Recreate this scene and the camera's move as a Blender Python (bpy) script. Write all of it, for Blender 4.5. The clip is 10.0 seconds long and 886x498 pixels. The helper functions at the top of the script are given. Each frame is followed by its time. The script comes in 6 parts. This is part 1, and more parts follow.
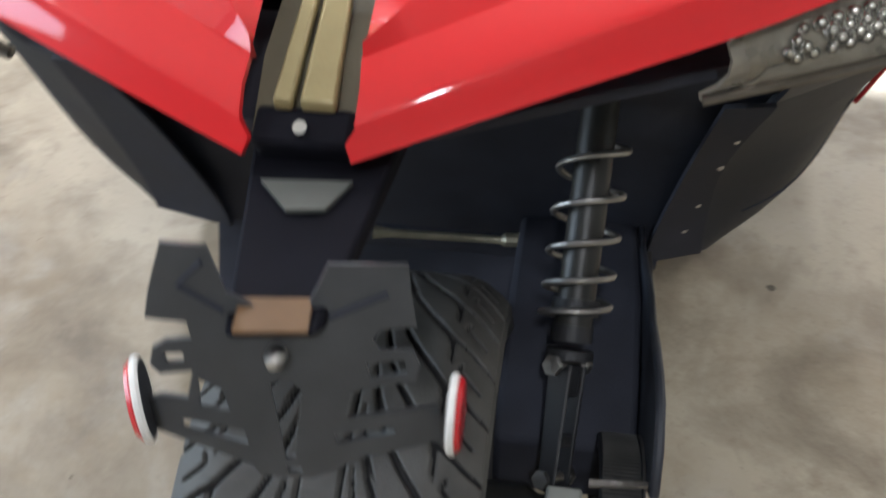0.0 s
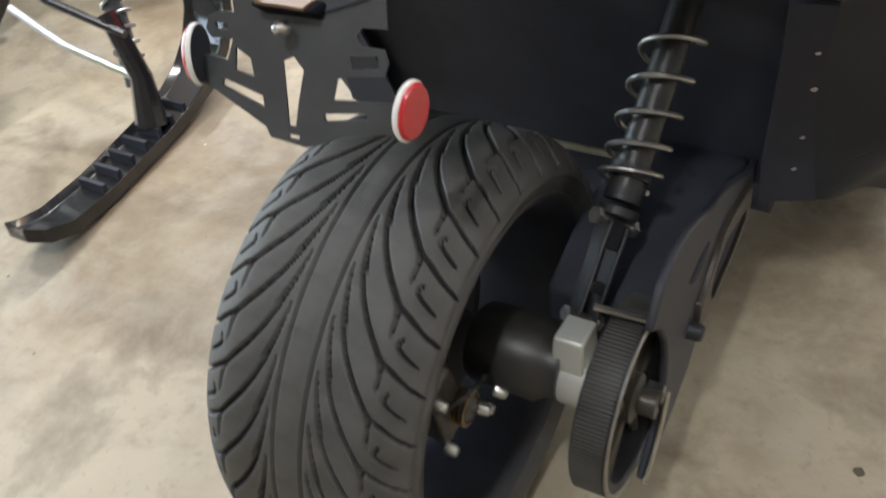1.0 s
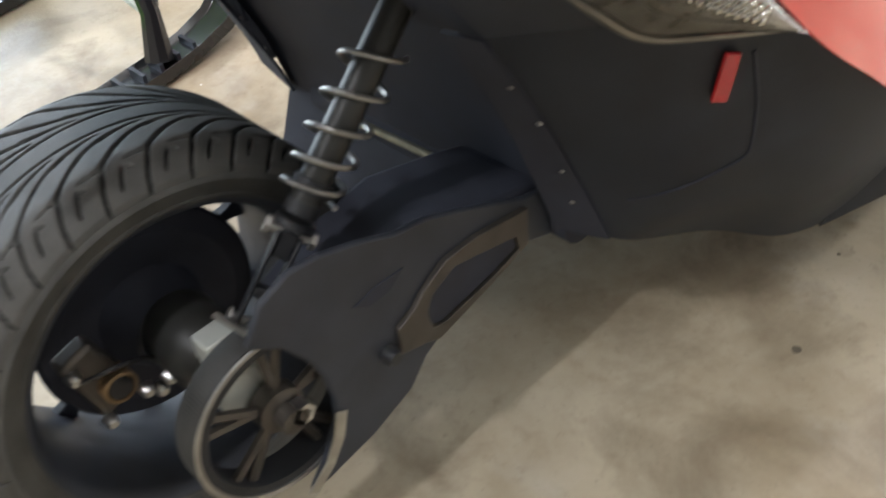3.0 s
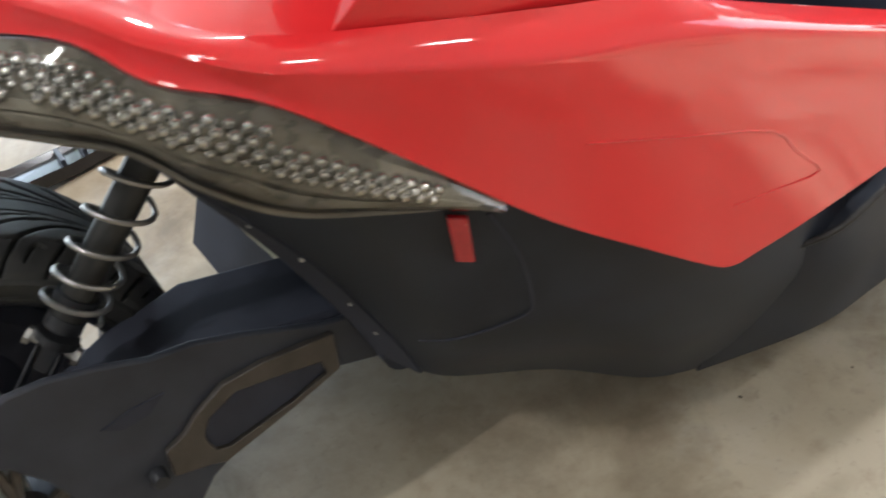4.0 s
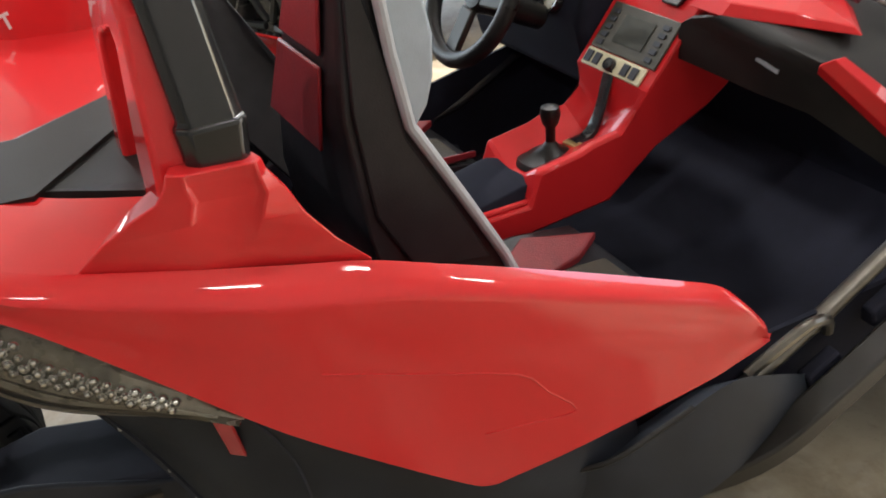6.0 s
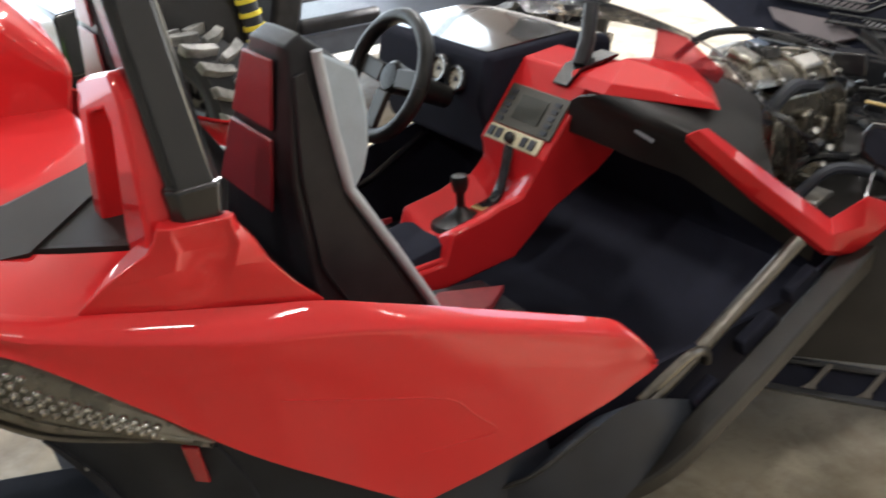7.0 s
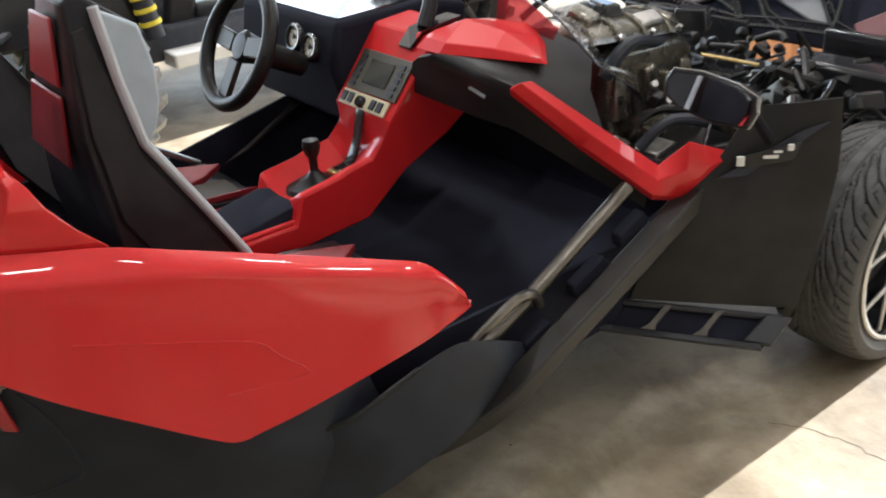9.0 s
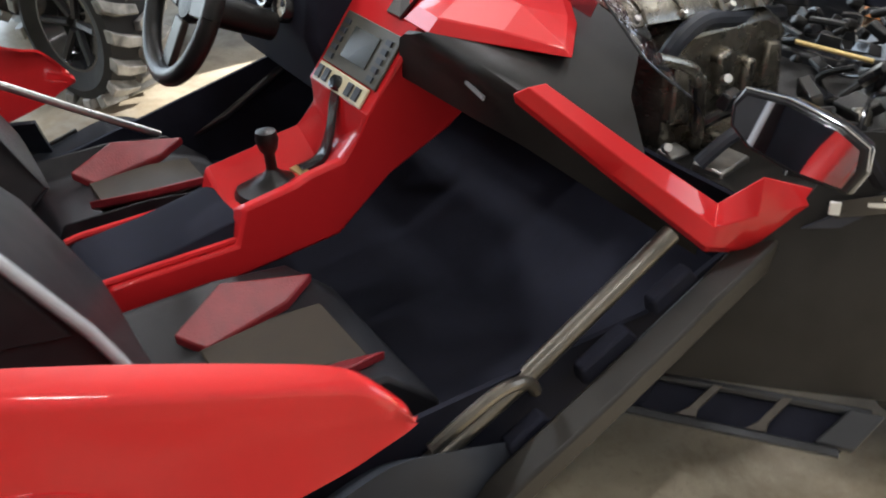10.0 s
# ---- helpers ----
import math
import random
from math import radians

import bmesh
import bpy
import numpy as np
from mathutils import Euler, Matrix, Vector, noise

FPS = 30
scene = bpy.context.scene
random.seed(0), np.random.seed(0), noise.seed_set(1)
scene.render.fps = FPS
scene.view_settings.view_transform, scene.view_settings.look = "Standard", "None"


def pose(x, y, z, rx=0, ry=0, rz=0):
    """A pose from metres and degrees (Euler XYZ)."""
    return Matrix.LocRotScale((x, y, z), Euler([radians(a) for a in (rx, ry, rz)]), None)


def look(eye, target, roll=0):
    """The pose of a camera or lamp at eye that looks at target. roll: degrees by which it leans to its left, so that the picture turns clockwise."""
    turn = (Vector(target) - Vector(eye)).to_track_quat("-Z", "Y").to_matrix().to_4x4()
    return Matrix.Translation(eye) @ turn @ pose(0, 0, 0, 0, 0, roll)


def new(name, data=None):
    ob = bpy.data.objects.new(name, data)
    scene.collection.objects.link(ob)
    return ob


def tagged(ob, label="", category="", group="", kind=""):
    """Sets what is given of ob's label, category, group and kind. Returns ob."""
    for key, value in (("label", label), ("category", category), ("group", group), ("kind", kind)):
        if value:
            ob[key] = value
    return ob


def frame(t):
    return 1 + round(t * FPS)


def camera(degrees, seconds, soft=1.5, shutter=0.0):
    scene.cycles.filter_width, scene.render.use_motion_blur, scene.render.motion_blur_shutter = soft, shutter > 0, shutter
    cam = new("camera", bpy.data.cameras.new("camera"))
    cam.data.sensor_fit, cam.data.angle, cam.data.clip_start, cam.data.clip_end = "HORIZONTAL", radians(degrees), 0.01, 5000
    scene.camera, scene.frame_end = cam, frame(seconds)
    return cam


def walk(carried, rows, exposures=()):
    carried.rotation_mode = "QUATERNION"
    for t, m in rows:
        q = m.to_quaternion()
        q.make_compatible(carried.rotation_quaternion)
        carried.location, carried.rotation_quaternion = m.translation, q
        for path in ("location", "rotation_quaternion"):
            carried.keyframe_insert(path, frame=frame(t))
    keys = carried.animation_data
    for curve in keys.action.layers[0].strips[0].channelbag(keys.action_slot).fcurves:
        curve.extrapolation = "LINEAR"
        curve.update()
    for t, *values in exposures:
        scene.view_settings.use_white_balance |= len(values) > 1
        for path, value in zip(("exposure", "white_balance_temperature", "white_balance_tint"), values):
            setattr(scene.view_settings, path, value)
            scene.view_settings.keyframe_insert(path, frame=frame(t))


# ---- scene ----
cam = camera(50.9, 10.0, 1.8, 0.5)
PATH = [
    (0, (0.209, -0.581, 1.447), (-0.029, 0.828, 0.047), -1.7),
    (0.5, (0.403, -0.701, 1.379), (-0.211, 0.655, 0.042), -5.2),
    (1, (0.576, -0.827, 1.342), (-0.253, 0.48, 0.075), -5.8),
    (1.5, (0.786, -0.867, 1.337), (-0.132, 0.33, 0.024), -6.3),
    (2, (1.024, -0.734, 1.352), (-0.059, 0.307, 0.031), -7.2),
    (2.2, (1.071, -0.674, 1.356), (-0.046, 0.335, 0.039), -7.9),
    (3.3, (1.19, -0.123, 1.323), (-0.059, 0.732, 0.016), -10.3),
    (3.5, (1.231, -0.013, 1.32), (-0.075, 0.784, 0.032), -10.7),
    (3.7, (1.288, 0.082, 1.329), (-0.065, 0.845, 0.069), -10.2),
    (4, (1.34, 0.186, 1.336), (-0.043, 0.914, 0.089), -10.8),
    (4.2, (1.36, 0.242, 1.329), (-0.009, 1.055, 0.12), -8.5),
    (4.5, (1.333, 0.34, 1.323), (-0.009, 1.245, 0.149), -5.8),
    (4.7, (1.349, 0.391, 1.33), (-0.046, 1.26, 0.191), -6.7),
    (5, (1.345, 0.451, 1.364), (-0.046, 1.267, 0.18), -6.6),
    (5.5, (1.481, 0.495, 1.447), (-0.03, 1.229, 0.361), -5.4),
    (5.7, (1.532, 0.488, 1.467), (-0.019, 1.198, 0.422), -5.5),
    (6.8, (1.707, 0.328, 1.543), (0.177, 1.24, 0.634), -3.9),
    (7, (1.744, 0.313, 1.556), (0.237, 1.285, 0.669), -3.3),
    (7.5, (1.838, 0.318, 1.576), (0.394, 1.401, 0.714), -2.7),
    (8, (1.95, 0.341, 1.574), (0.543, 1.458, 0.696), -2.9),
    (8.5, (2.054, 0.367, 1.559), (0.649, 1.488, 0.681), -3.2),
    (9, (1.963, 0.466, 1.507), (0.519, 1.504, 0.591), -4.5),
    (9.5, (1.745, 0.696, 1.493), (0.307, 1.656, 0.49), -5.0),
    (10, (1.591, 0.956, 1.45), (0.123, 1.803, 0.389), -3.6),
]
walk(cam, [(t, look(eye, target, roll)) for t, eye, target, roll in PATH], [(0.0, 1.48, 5900, 10), (0.5, 1.60, 6000, 10), (1.0, 1.72, 6200, 10), (2.0, 1.72, 6400, 10), (3.4, 2.0, 6050, 10), (4.2, 1.72, 6150, 10), (5.2, 1.55, 6450, 10), (7.0, 1.36, 6350, 10), (9.0, 1.40, 6200, 10), (10.0, 1.50, 6150, 10)])

# ---- light ----
world = bpy.data.worlds.new("world")
scene.world = world
world.use_nodes = True
wn, wl = world.node_tree.nodes, world.node_tree.links
sky = wn.new("ShaderNodeTexSky")
sky.sky_type, sky.sun_disc, sky.sun_elevation, sky.sun_rotation = "NISHITA", False, radians(30.5), radians(0)
wl.new(sky.outputs[0], wn["Background"].inputs[0])
wn["Background"].inputs[1].default_value = 0.15
SUN = bpy.data.lights.new("sun", "SUN")
SUN.energy, SUN.angle, SUN.color = 5.0, radians(0.5), (1.0, 0.97, 0.93)
new("sun", SUN).matrix_world = look((2.0, 18.6, 10.0), (2.0, 1.6, 0.0))


def area(name, x, y, z, w, h, watts, colour, target):
    lamp = bpy.data.lights.new(name, "AREA")
    lamp.shape, lamp.size, lamp.size_y, lamp.energy, lamp.color = "RECTANGLE", w, h, watts, colour
    ob = new(name, lamp)
    ob.matrix_world = look((x, y, z), target)
    return ob


# ---- materials ----
def material(name, colour, rough=0.5, metal=0.0, vary=0.12, scale=8.0, bump=0.0, bump_scale=120.0, coat=0.0, spec=0.5, stain=None, stain_scale=2.0):
    m = bpy.data.materials.new(name)
    m.use_nodes = True
    n, l = m.node_tree.nodes, m.node_tree.links
    b = n["Principled BSDF"]
    co = n.new("ShaderNodeTexCoord")
    tex = n.new("ShaderNodeTexNoise")
    tex.inputs["Scale"].default_value, tex.inputs["Detail"].default_value = scale, 6
    l.new(co.outputs["Object"], tex.inputs["Vector"])
    ramp = n.new("ShaderNodeValToRGB")
    lo, hi = [tuple(min(1, c * k) for c in colour) + (1,) for k in (1 - vary, 1 + vary)]
    ramp.color_ramp.elements[0].position, ramp.color_ramp.elements[1].position = 0.3, 0.7
    ramp.color_ramp.elements[0].color, ramp.color_ramp.elements[1].color = lo, hi
    l.new(tex.outputs["Fac"], ramp.inputs[0])
    out = ramp.outputs[0]
    if stain:
        t2 = n.new("ShaderNodeTexNoise")
        t2.inputs["Scale"].default_value, t2.inputs["Detail"].default_value, t2.inputs["Roughness"].default_value = stain_scale, 8, 0.65
        l.new(co.outputs["Object"], t2.inputs["Vector"])
        r2 = n.new("ShaderNodeValToRGB")
        r2.color_ramp.elements[0].position, r2.color_ramp.elements[1].position = 0.44, 0.66
        l.new(t2.outputs["Fac"], r2.inputs[0])
        mix = n.new("ShaderNodeMix")
        mix.data_type = "RGBA"
        l.new(r2.outputs[0], mix.inputs[0])
        l.new(out, mix.inputs[6])
        mix.inputs[7].default_value = (*stain, 1)
        out = mix.outputs[2]
    l.new(out, b.inputs["Base Color"])
    b.inputs["Metallic"].default_value = metal
    b.inputs["Specular IOR Level"].default_value = spec
    b.inputs["Coat Weight"].default_value, b.inputs["Coat Roughness"].default_value = coat, 0.03
    mr = n.new("ShaderNodeMapRange")
    mr.inputs[3].default_value, mr.inputs[4].default_value = max(0.02, rough * 0.8), min(1, rough * 1.2)
    l.new(tex.outputs["Fac"], mr.inputs[0])
    l.new(mr.outputs[0], b.inputs["Roughness"])
    if bump:
        t3 = n.new("ShaderNodeTexNoise")
        t3.inputs["Scale"].default_value, t3.inputs["Detail"].default_value = bump_scale, 4
        l.new(co.outputs["Object"], t3.inputs["Vector"])
        bp = n.new("ShaderNodeBump")
        bp.inputs["Strength"].default_value, bp.inputs["Distance"].default_value = bump, 0.004
        l.new(t3.outputs["Fac"], bp.inputs["Height"])
        l.new(bp.outputs[0], b.inputs["Normal"])
    return m


def thin_glass(name, tint, ripple=0.0):
    """A thin clear sheet: what lies behind it, and a sharp reflection."""
    m = bpy.data.materials.new(name)
    m.use_nodes = True
    n, l = m.node_tree.nodes, m.node_tree.links
    n.remove(n["Principled BSDF"])
    tr, gl, fr, mx = [n.new("ShaderNode" + k) for k in ("BsdfTransparent", "BsdfGlossy", "Fresnel", "MixShader")]
    tr.inputs[0].default_value, gl.inputs["Roughness"].default_value, fr.inputs[0].default_value = (*tint, 1), 0.02, 1.45
    if ripple:
        co, tex, bp = n.new("ShaderNodeTexCoord"), n.new("ShaderNodeTexNoise"), n.new("ShaderNodeBump")
        tex.inputs["Scale"].default_value, tex.inputs["Detail"].default_value = 16.0, 3
        bp.inputs["Strength"].default_value, bp.inputs["Distance"].default_value = ripple, 0.02
        l.new(co.outputs["Object"], tex.inputs["Vector"])
        l.new(tex.outputs["Fac"], bp.inputs["Height"])
        l.new(bp.outputs[0], gl.inputs["Normal"])
        fr.inputs[0].default_value = 2.4
    l.new(fr.outputs[0], mx.inputs[0])
    l.new(tr.outputs[0], mx.inputs[1])
    l.new(gl.outputs[0], mx.inputs[2])
    l.new(mx.outputs[0], n["Material Output"].inputs[0])
    return m


def tinted_sheet(name, tint, colour, share):
    """A hazy see-through sheet: share is what its own colour scatters."""
    m = bpy.data.materials.new(name)
    m.use_nodes = True
    n, l = m.node_tree.nodes, m.node_tree.links
    tr, mx = n.new("ShaderNodeBsdfTransparent"), n.new("ShaderNodeMixShader")
    b = n["Principled BSDF"]
    b.inputs["Base Color"].default_value, b.inputs["Roughness"].default_value = (*colour, 1), 0.12
    tr.inputs[0].default_value, mx.inputs[0].default_value = (*tint, 1), share
    l.new(tr.outputs[0], mx.inputs[1])
    l.new(b.outputs[0], mx.inputs[2])
    l.new(mx.outputs[0], n["Material Output"].inputs[0])
    return m


def paint(name, colour, coat=1.0):
    """Smooth lacquer with a faint film of dust in its gloss."""
    m = bpy.data.materials.new(name)
    m.use_nodes = True
    n, l = m.node_tree.nodes, m.node_tree.links
    b = n["Principled BSDF"]
    b.inputs["Base Color"].default_value = (*colour, 1)
    b.inputs["Roughness"].default_value, b.inputs["Specular IOR Level"].default_value = 0.42, 0.1
    b.inputs["Coat Weight"].default_value = coat
    co, tex, mr = n.new("ShaderNodeTexCoord"), n.new("ShaderNodeTexNoise"), n.new("ShaderNodeMapRange")
    tex.inputs["Scale"].default_value, tex.inputs["Detail"].default_value = 9.0, 8
    mr.inputs[1].default_value, mr.inputs[2].default_value, mr.inputs[3].default_value, mr.inputs[4].default_value = 0.4, 0.75, 0.015, 0.06
    l.new(co.outputs["Object"], tex.inputs["Vector"])
    l.new(tex.outputs["Fac"], mr.inputs[0])
    l.new(mr.outputs[0], b.inputs["Coat Roughness"])
    return m


def concrete():
    """Tan floor concrete: broad stains, paler scuffs, fine grain."""
    m = material("concrete", (0.44, 0.378, 0.275), 0.5, 0.0, 0.10, 3.0, 0.2, 70, stain=(0.25, 0.19, 0.115), stain_scale=1.25)
    n, l = m.node_tree.nodes, m.node_tree.links
    b = n["Principled BSDF"]
    src = b.inputs["Base Color"].links[0].from_socket
    co = n["Texture Coordinate"]
    for scale, lo, hi, colour, amount in ((3.2, 0.47, 0.68, (0.15, 0.112, 0.07), 0.85), (2.2, 0.55, 0.75, (0.50, 0.47, 0.41), 0.6), (60.0, 0.58, 0.74, (0.20, 0.165, 0.115), 0.5), (17.0, 0.56, 0.72, (0.23, 0.18, 0.12), 0.45)):
        t = n.new("ShaderNodeTexNoise")
        t.inputs["Scale"].default_value, t.inputs["Detail"].default_value, t.inputs["Roughness"].default_value, t.inputs["Distortion"].default_value = scale, 9, 0.62, 0.4
        l.new(co.outputs["Object"], t.inputs["Vector"])
        r = n.new("ShaderNodeMapRange")
        r.inputs[1].default_value, r.inputs[2].default_value, r.inputs[4].default_value = lo, hi, amount
        l.new(t.outputs["Fac"], r.inputs[0])
        mix = n.new("ShaderNodeMix")
        mix.data_type = "RGBA"
        l.new(r.outputs[0], mix.inputs[0])
        l.new(src, mix.inputs[6])
        mix.inputs[7].default_value = (*colour, 1)
        src = mix.outputs[2]
    l.new(src, b.inputs["Base Color"])
    return m


def glow(name, colour, strength):
    m = bpy.data.materials.new(name)
    m.use_nodes = True
    b = m.node_tree.nodes["Principled BSDF"]
    b.inputs["Base Color"].default_value = (*colour, 1)
    b.inputs["Emission Color"].default_value, b.inputs["Emission Strength"].default_value = (*colour, 1), strength
    return m


RED = paint("red_paint", (0.66, 0.021, 0.024))
# Red for console and trim, deepened for their shade; thinner clear coat.
RED_TRIM = paint("shade_deepened_red", (0.55, 0.017, 0.020), 0.45)
RED_SATIN = material("red_vinyl", (0.22, 0.018, 0.024), 0.36, 0.0, 0.15, 30, 0.25, 260)
RED_LENS = material("red_reflector", (0.5, 0.012, 0.02), 0.25, 0.0, 0.1, 60, 0.2, 500, coat=0.5)
BLACK = material("black_plastic", (0.038, 0.042, 0.053), 0.45, 0.0, 0.3, 9, 0.15, 700, spec=0.3)
BLACK_DARK = material("black_void_plastic", (0.038, 0.041, 0.055), 0.75, 0.0, 0.2, 12, 0.2, 400, spec=0.25)
BLACK_GLOSS = material("gloss_black", (0.018, 0.018, 0.020), 0.18, 0.0, 0.1, 10, 0.0, coat=0.3, spec=0.4)
CHARCOAL = material("charcoal_textured_plastic", (0.021, 0.020, 0.019), 0.45, 0.0, 0.3, 8, 0.2, 900, spec=0.2)
FRAME = material("powder_coated_steel", (0.028, 0.029, 0.032), 0.42, 0.2, 0.15, 20, 0.2, 500, spec=0.4)
RUBBER = material("tyre_rubber", (0.060, 0.059, 0.055), 0.6, 0.0, 0.3, 22, 0.25, 500)
# Near-black rubber that paints the shade in tread grooves and between lugs.
RUBBER_SHADE = material("shaded_groove_rubber", (0.010, 0.010, 0.011), 0.8, 0.0, 0.2, 25, 0.2, 400)
STEEL = material("brushed_steel", (0.55, 0.55, 0.54), 0.32, 1.0, 0.12, 40, 0.1, 300)
CHROME = material("chrome", (0.8, 0.8, 0.8), 0.1, 1.0, 0.05, 20)
ALU = material("cast_aluminium", (0.42, 0.41, 0.39), 0.42, 1.0, 0.2, 30, 0.3, 200)
BRONZE = material("brake_bronze", (0.28, 0.20, 0.12), 0.4, 0.9, 0.2, 30, 0.2, 200)
TUBE = material("olive_steel_tube", (0.17, 0.157, 0.135), 0.33, 0.85, 0.25, 14, 0.1, 200)
# Bolster grey, raised to carry the sheen side light gives that face.
SEAT_GREY = material("sheen_grey_vinyl", (0.36, 0.42, 0.48), 0.42, 0.0, 0.1, 20, 0.3, 600)
# Seat edge grey, lightened for the highlight that runs along it.
SEAT_EDGE = material("highlit_seat_edge", (0.40, 0.42, 0.45), 0.3, 0.0, 0.1, 20, 0.1, 600)
SEAT_BLACK = material("black_seat_vinyl", (0.019, 0.0185, 0.021), 0.38, 0.0, 0.25, 20, 0.2, 600, spec=0.25)
WHEELM = material("black_rim_leather", (0.0085, 0.008, 0.008), 0.35, 0.0, 0.3, 30, 0.2, 500, spec=0.3)
VOID = material("deep_black_carpet", (0.0165, 0.0175, 0.027), 0.9, 0.0, 0.12, 40, 0.1, 300, spec=0.1)
PALE = material("pale_switch_panel", (0.62, 0.56, 0.38), 0.35, 0.0, 0.06, 20)
SCREEN = material("lcd_glass", (0.032, 0.033, 0.027), 0.2, 0.0, 0.08, 6, coat=0.4)
PRINT = material("grey_print", (0.22, 0.22, 0.23), 0.5, 0.0, 0.03, 20)
LENS_GREY = material("grey_lamp_housing", (0.34, 0.315, 0.26), 0.3, 0.35, 0.3, 25, 0.2, 150)
SCREENGLASS = thin_glass("clear_windscreen", (0.86, 0.81, 0.81), 1.1)
CLEAR = thin_glass("clear_lamp_lens", (0.93, 0.92, 0.88))
DASHM = material("smooth_dash_plastic", (0.012, 0.012, 0.013), 0.16, 0.0, 0.15, 10, 0.02, 500, spec=1.0, coat=0.7)
# Lug rubber lightened for reflections; no part uses it.
PALE_RUBBER = material("pale_lug_rubber", (0.075, 0.076, 0.076), 0.5, 0.0, 0.45, 18, 0.3, 200)
BAY = material("grimy_black_plastic", (0.014, 0.013, 0.012), 0.36, 0.0, 0.4, 14, 0.3, 300, spec=0.3)
GOLD = material("gold_trim", (0.72, 0.55, 0.25), 0.3, 0.8, 0.1, 30)
ENGINE = material("engine_casting", (0.32, 0.30, 0.255), 0.27, 0.9, 0.3, 22, 0.25, 140, stain=(0.15, 0.135, 0.11), stain_scale=9)
MIRROR = material("mirror_glass", (0.5, 0.5, 0.52), 0.02, 1.0, 0.0, 5)
CONCRETE = concrete()
WALLM = material("painted_wall", (0.40, 0.385, 0.36), 0.75, 0.0, 0.08, 1.5, 0.15, 90)
CEIL = material("ceiling_board", (0.66, 0.65, 0.62), 0.8, 0.0, 0.06, 1.5, 0.2, 60)
LAMPM = glow("lamp_tube", (1.0, 0.97, 0.92), 7.0)
GREEN = material("lime_green_paint", (0.2, 0.55, 0.05), 0.3, 0.0, 0.1, 8, coat=0.6)
YELLOW = material("yellow_band", (0.75, 0.62, 0.05), 0.5, 0.0, 0.1, 20)
WHITE = material("white_plastic", (0.75, 0.75, 0.73), 0.4, 0.0, 0.06, 10)
ORANGE = material("orange_panel", (0.8, 0.36, 0.16), 0.5, 0.0, 0.12, 5)


# ---- building blocks ----
def part(name, bm, mat, parent=None, label="", bevel=0.0, solid=0.0, angle=35, segments=2):
    bmesh.ops.remove_doubles(bm, verts=bm.verts, dist=1e-5)
    bmesh.ops.recalc_face_normals(bm, faces=bm.faces)
    for f in bm.faces:
        f.smooth = True
    for e in bm.edges:
        if len(e.link_faces) == 1 or (len(e.link_faces) == 2 and e.calc_face_angle(0) > radians(angle)):
            e.smooth = False
    me = bpy.data.meshes.new(name)
    bm.to_mesh(me)
    bm.free()
    me.materials.append(mat)
    ob = new(name, me)
    if solid:
        mod = ob.modifiers.new("solidify", "SOLIDIFY")
        mod.thickness, mod.offset = solid, -1
    if bevel:
        mod = ob.modifiers.new("bevel", "BEVEL")
        mod.width, mod.segments, mod.limit_method, mod.angle_limit = bevel, segments, "ANGLE", radians(40)
    ob.parent = parent
    if label:
        tagged(ob, label)
    return ob


def thing(name, label, category, at=(0, 0, 0), group="", kind=""):
    ob = new(name)
    ob.location = at
    return tagged(ob, label, category, group, kind)


def spline(pts, n):
    """n points along a smooth curve through pts."""
    p = [Vector(q) for q in pts]
    lens = [0]
    for a, b in zip(p, p[1:]):
        lens.append(lens[-1] + (b - a).length)
    out = []
    for i in range(n):
        s = lens[-1] * i / (n - 1)
        k = max(j for j in range(len(p) - 1) if lens[j] <= s + 1e-9)
        u = (s - lens[k]) / (lens[k + 1] - lens[k])
        a, b = p[k], p[k + 1]
        ta = (p[k + 1] - p[k - 1]) * 0.5 if k else (b - a)
        tb = (p[k + 2] - p[k]) * 0.5 if k + 2 < len(p) else (b - a)
        la = (b - a).length
        ta, tb = ta.normalized() * la, tb.normalized() * la
        h = (2 * u**3 - 3 * u**2 + 1, u**3 - 2 * u**2 + u, -2 * u**3 + 3 * u**2, u**3 - u**2)
        out.append(a * h[0] + ta * h[1] + b * h[2] + tb * h[3])
    return out


def line(pts, n):
    """n points evenly along a broken line."""
    p = [Vector(q) for q in pts]
    lens = [0]
    for a, b in zip(p, p[1:]):
        lens.append(lens[-1] + (b - a).length)
    out = []
    for i in range(n):
        s = lens[-1] * i / (n - 1)
        k = max(j for j in range(len(p) - 1) if lens[j] <= s + 1e-9)
        out.append(p[k].lerp(p[k + 1], (s - lens[k]) / (lens[k + 1] - lens[k])))
    return out


def skin(bm, rows, closed=False, caps=False):
    """Quads between rows of points."""
    vs = [[bm.verts.new(q) for q in r] for r in rows]
    m = len(rows[0])
    for a, b in zip(vs, vs[1:]):
        for i in range(m if closed else m - 1):
            j = (i + 1) % m
            try:
                bm.faces.new((a[i], a[j], b[j], b[i]))
            except ValueError:
                pass
    if caps:
        bm.faces.new(vs[0])
        bm.faces.new(vs[-1])
    return bm


def tube(bm, pts, r, n=10, caps=True):
    p = [Vector(q) for q in pts]
    rows, side = [], None
    for i, q in enumerate(p):
        d = (p[min(i + 1, len(p) - 1)] - p[max(i - 1, 0)]).normalized()
        if side is None:
            side = d.orthogonal().normalized()
        side = (side - d * side.dot(d)).normalized()
        up = d.cross(side)
        rr = r[i] if isinstance(r, (list, tuple)) else r
        rows.append([q + (side * math.cos(a) + up * math.sin(a)) * rr for a in [2 * math.pi * k / n for k in range(n)]])
    return skin(bm, rows, True, caps)


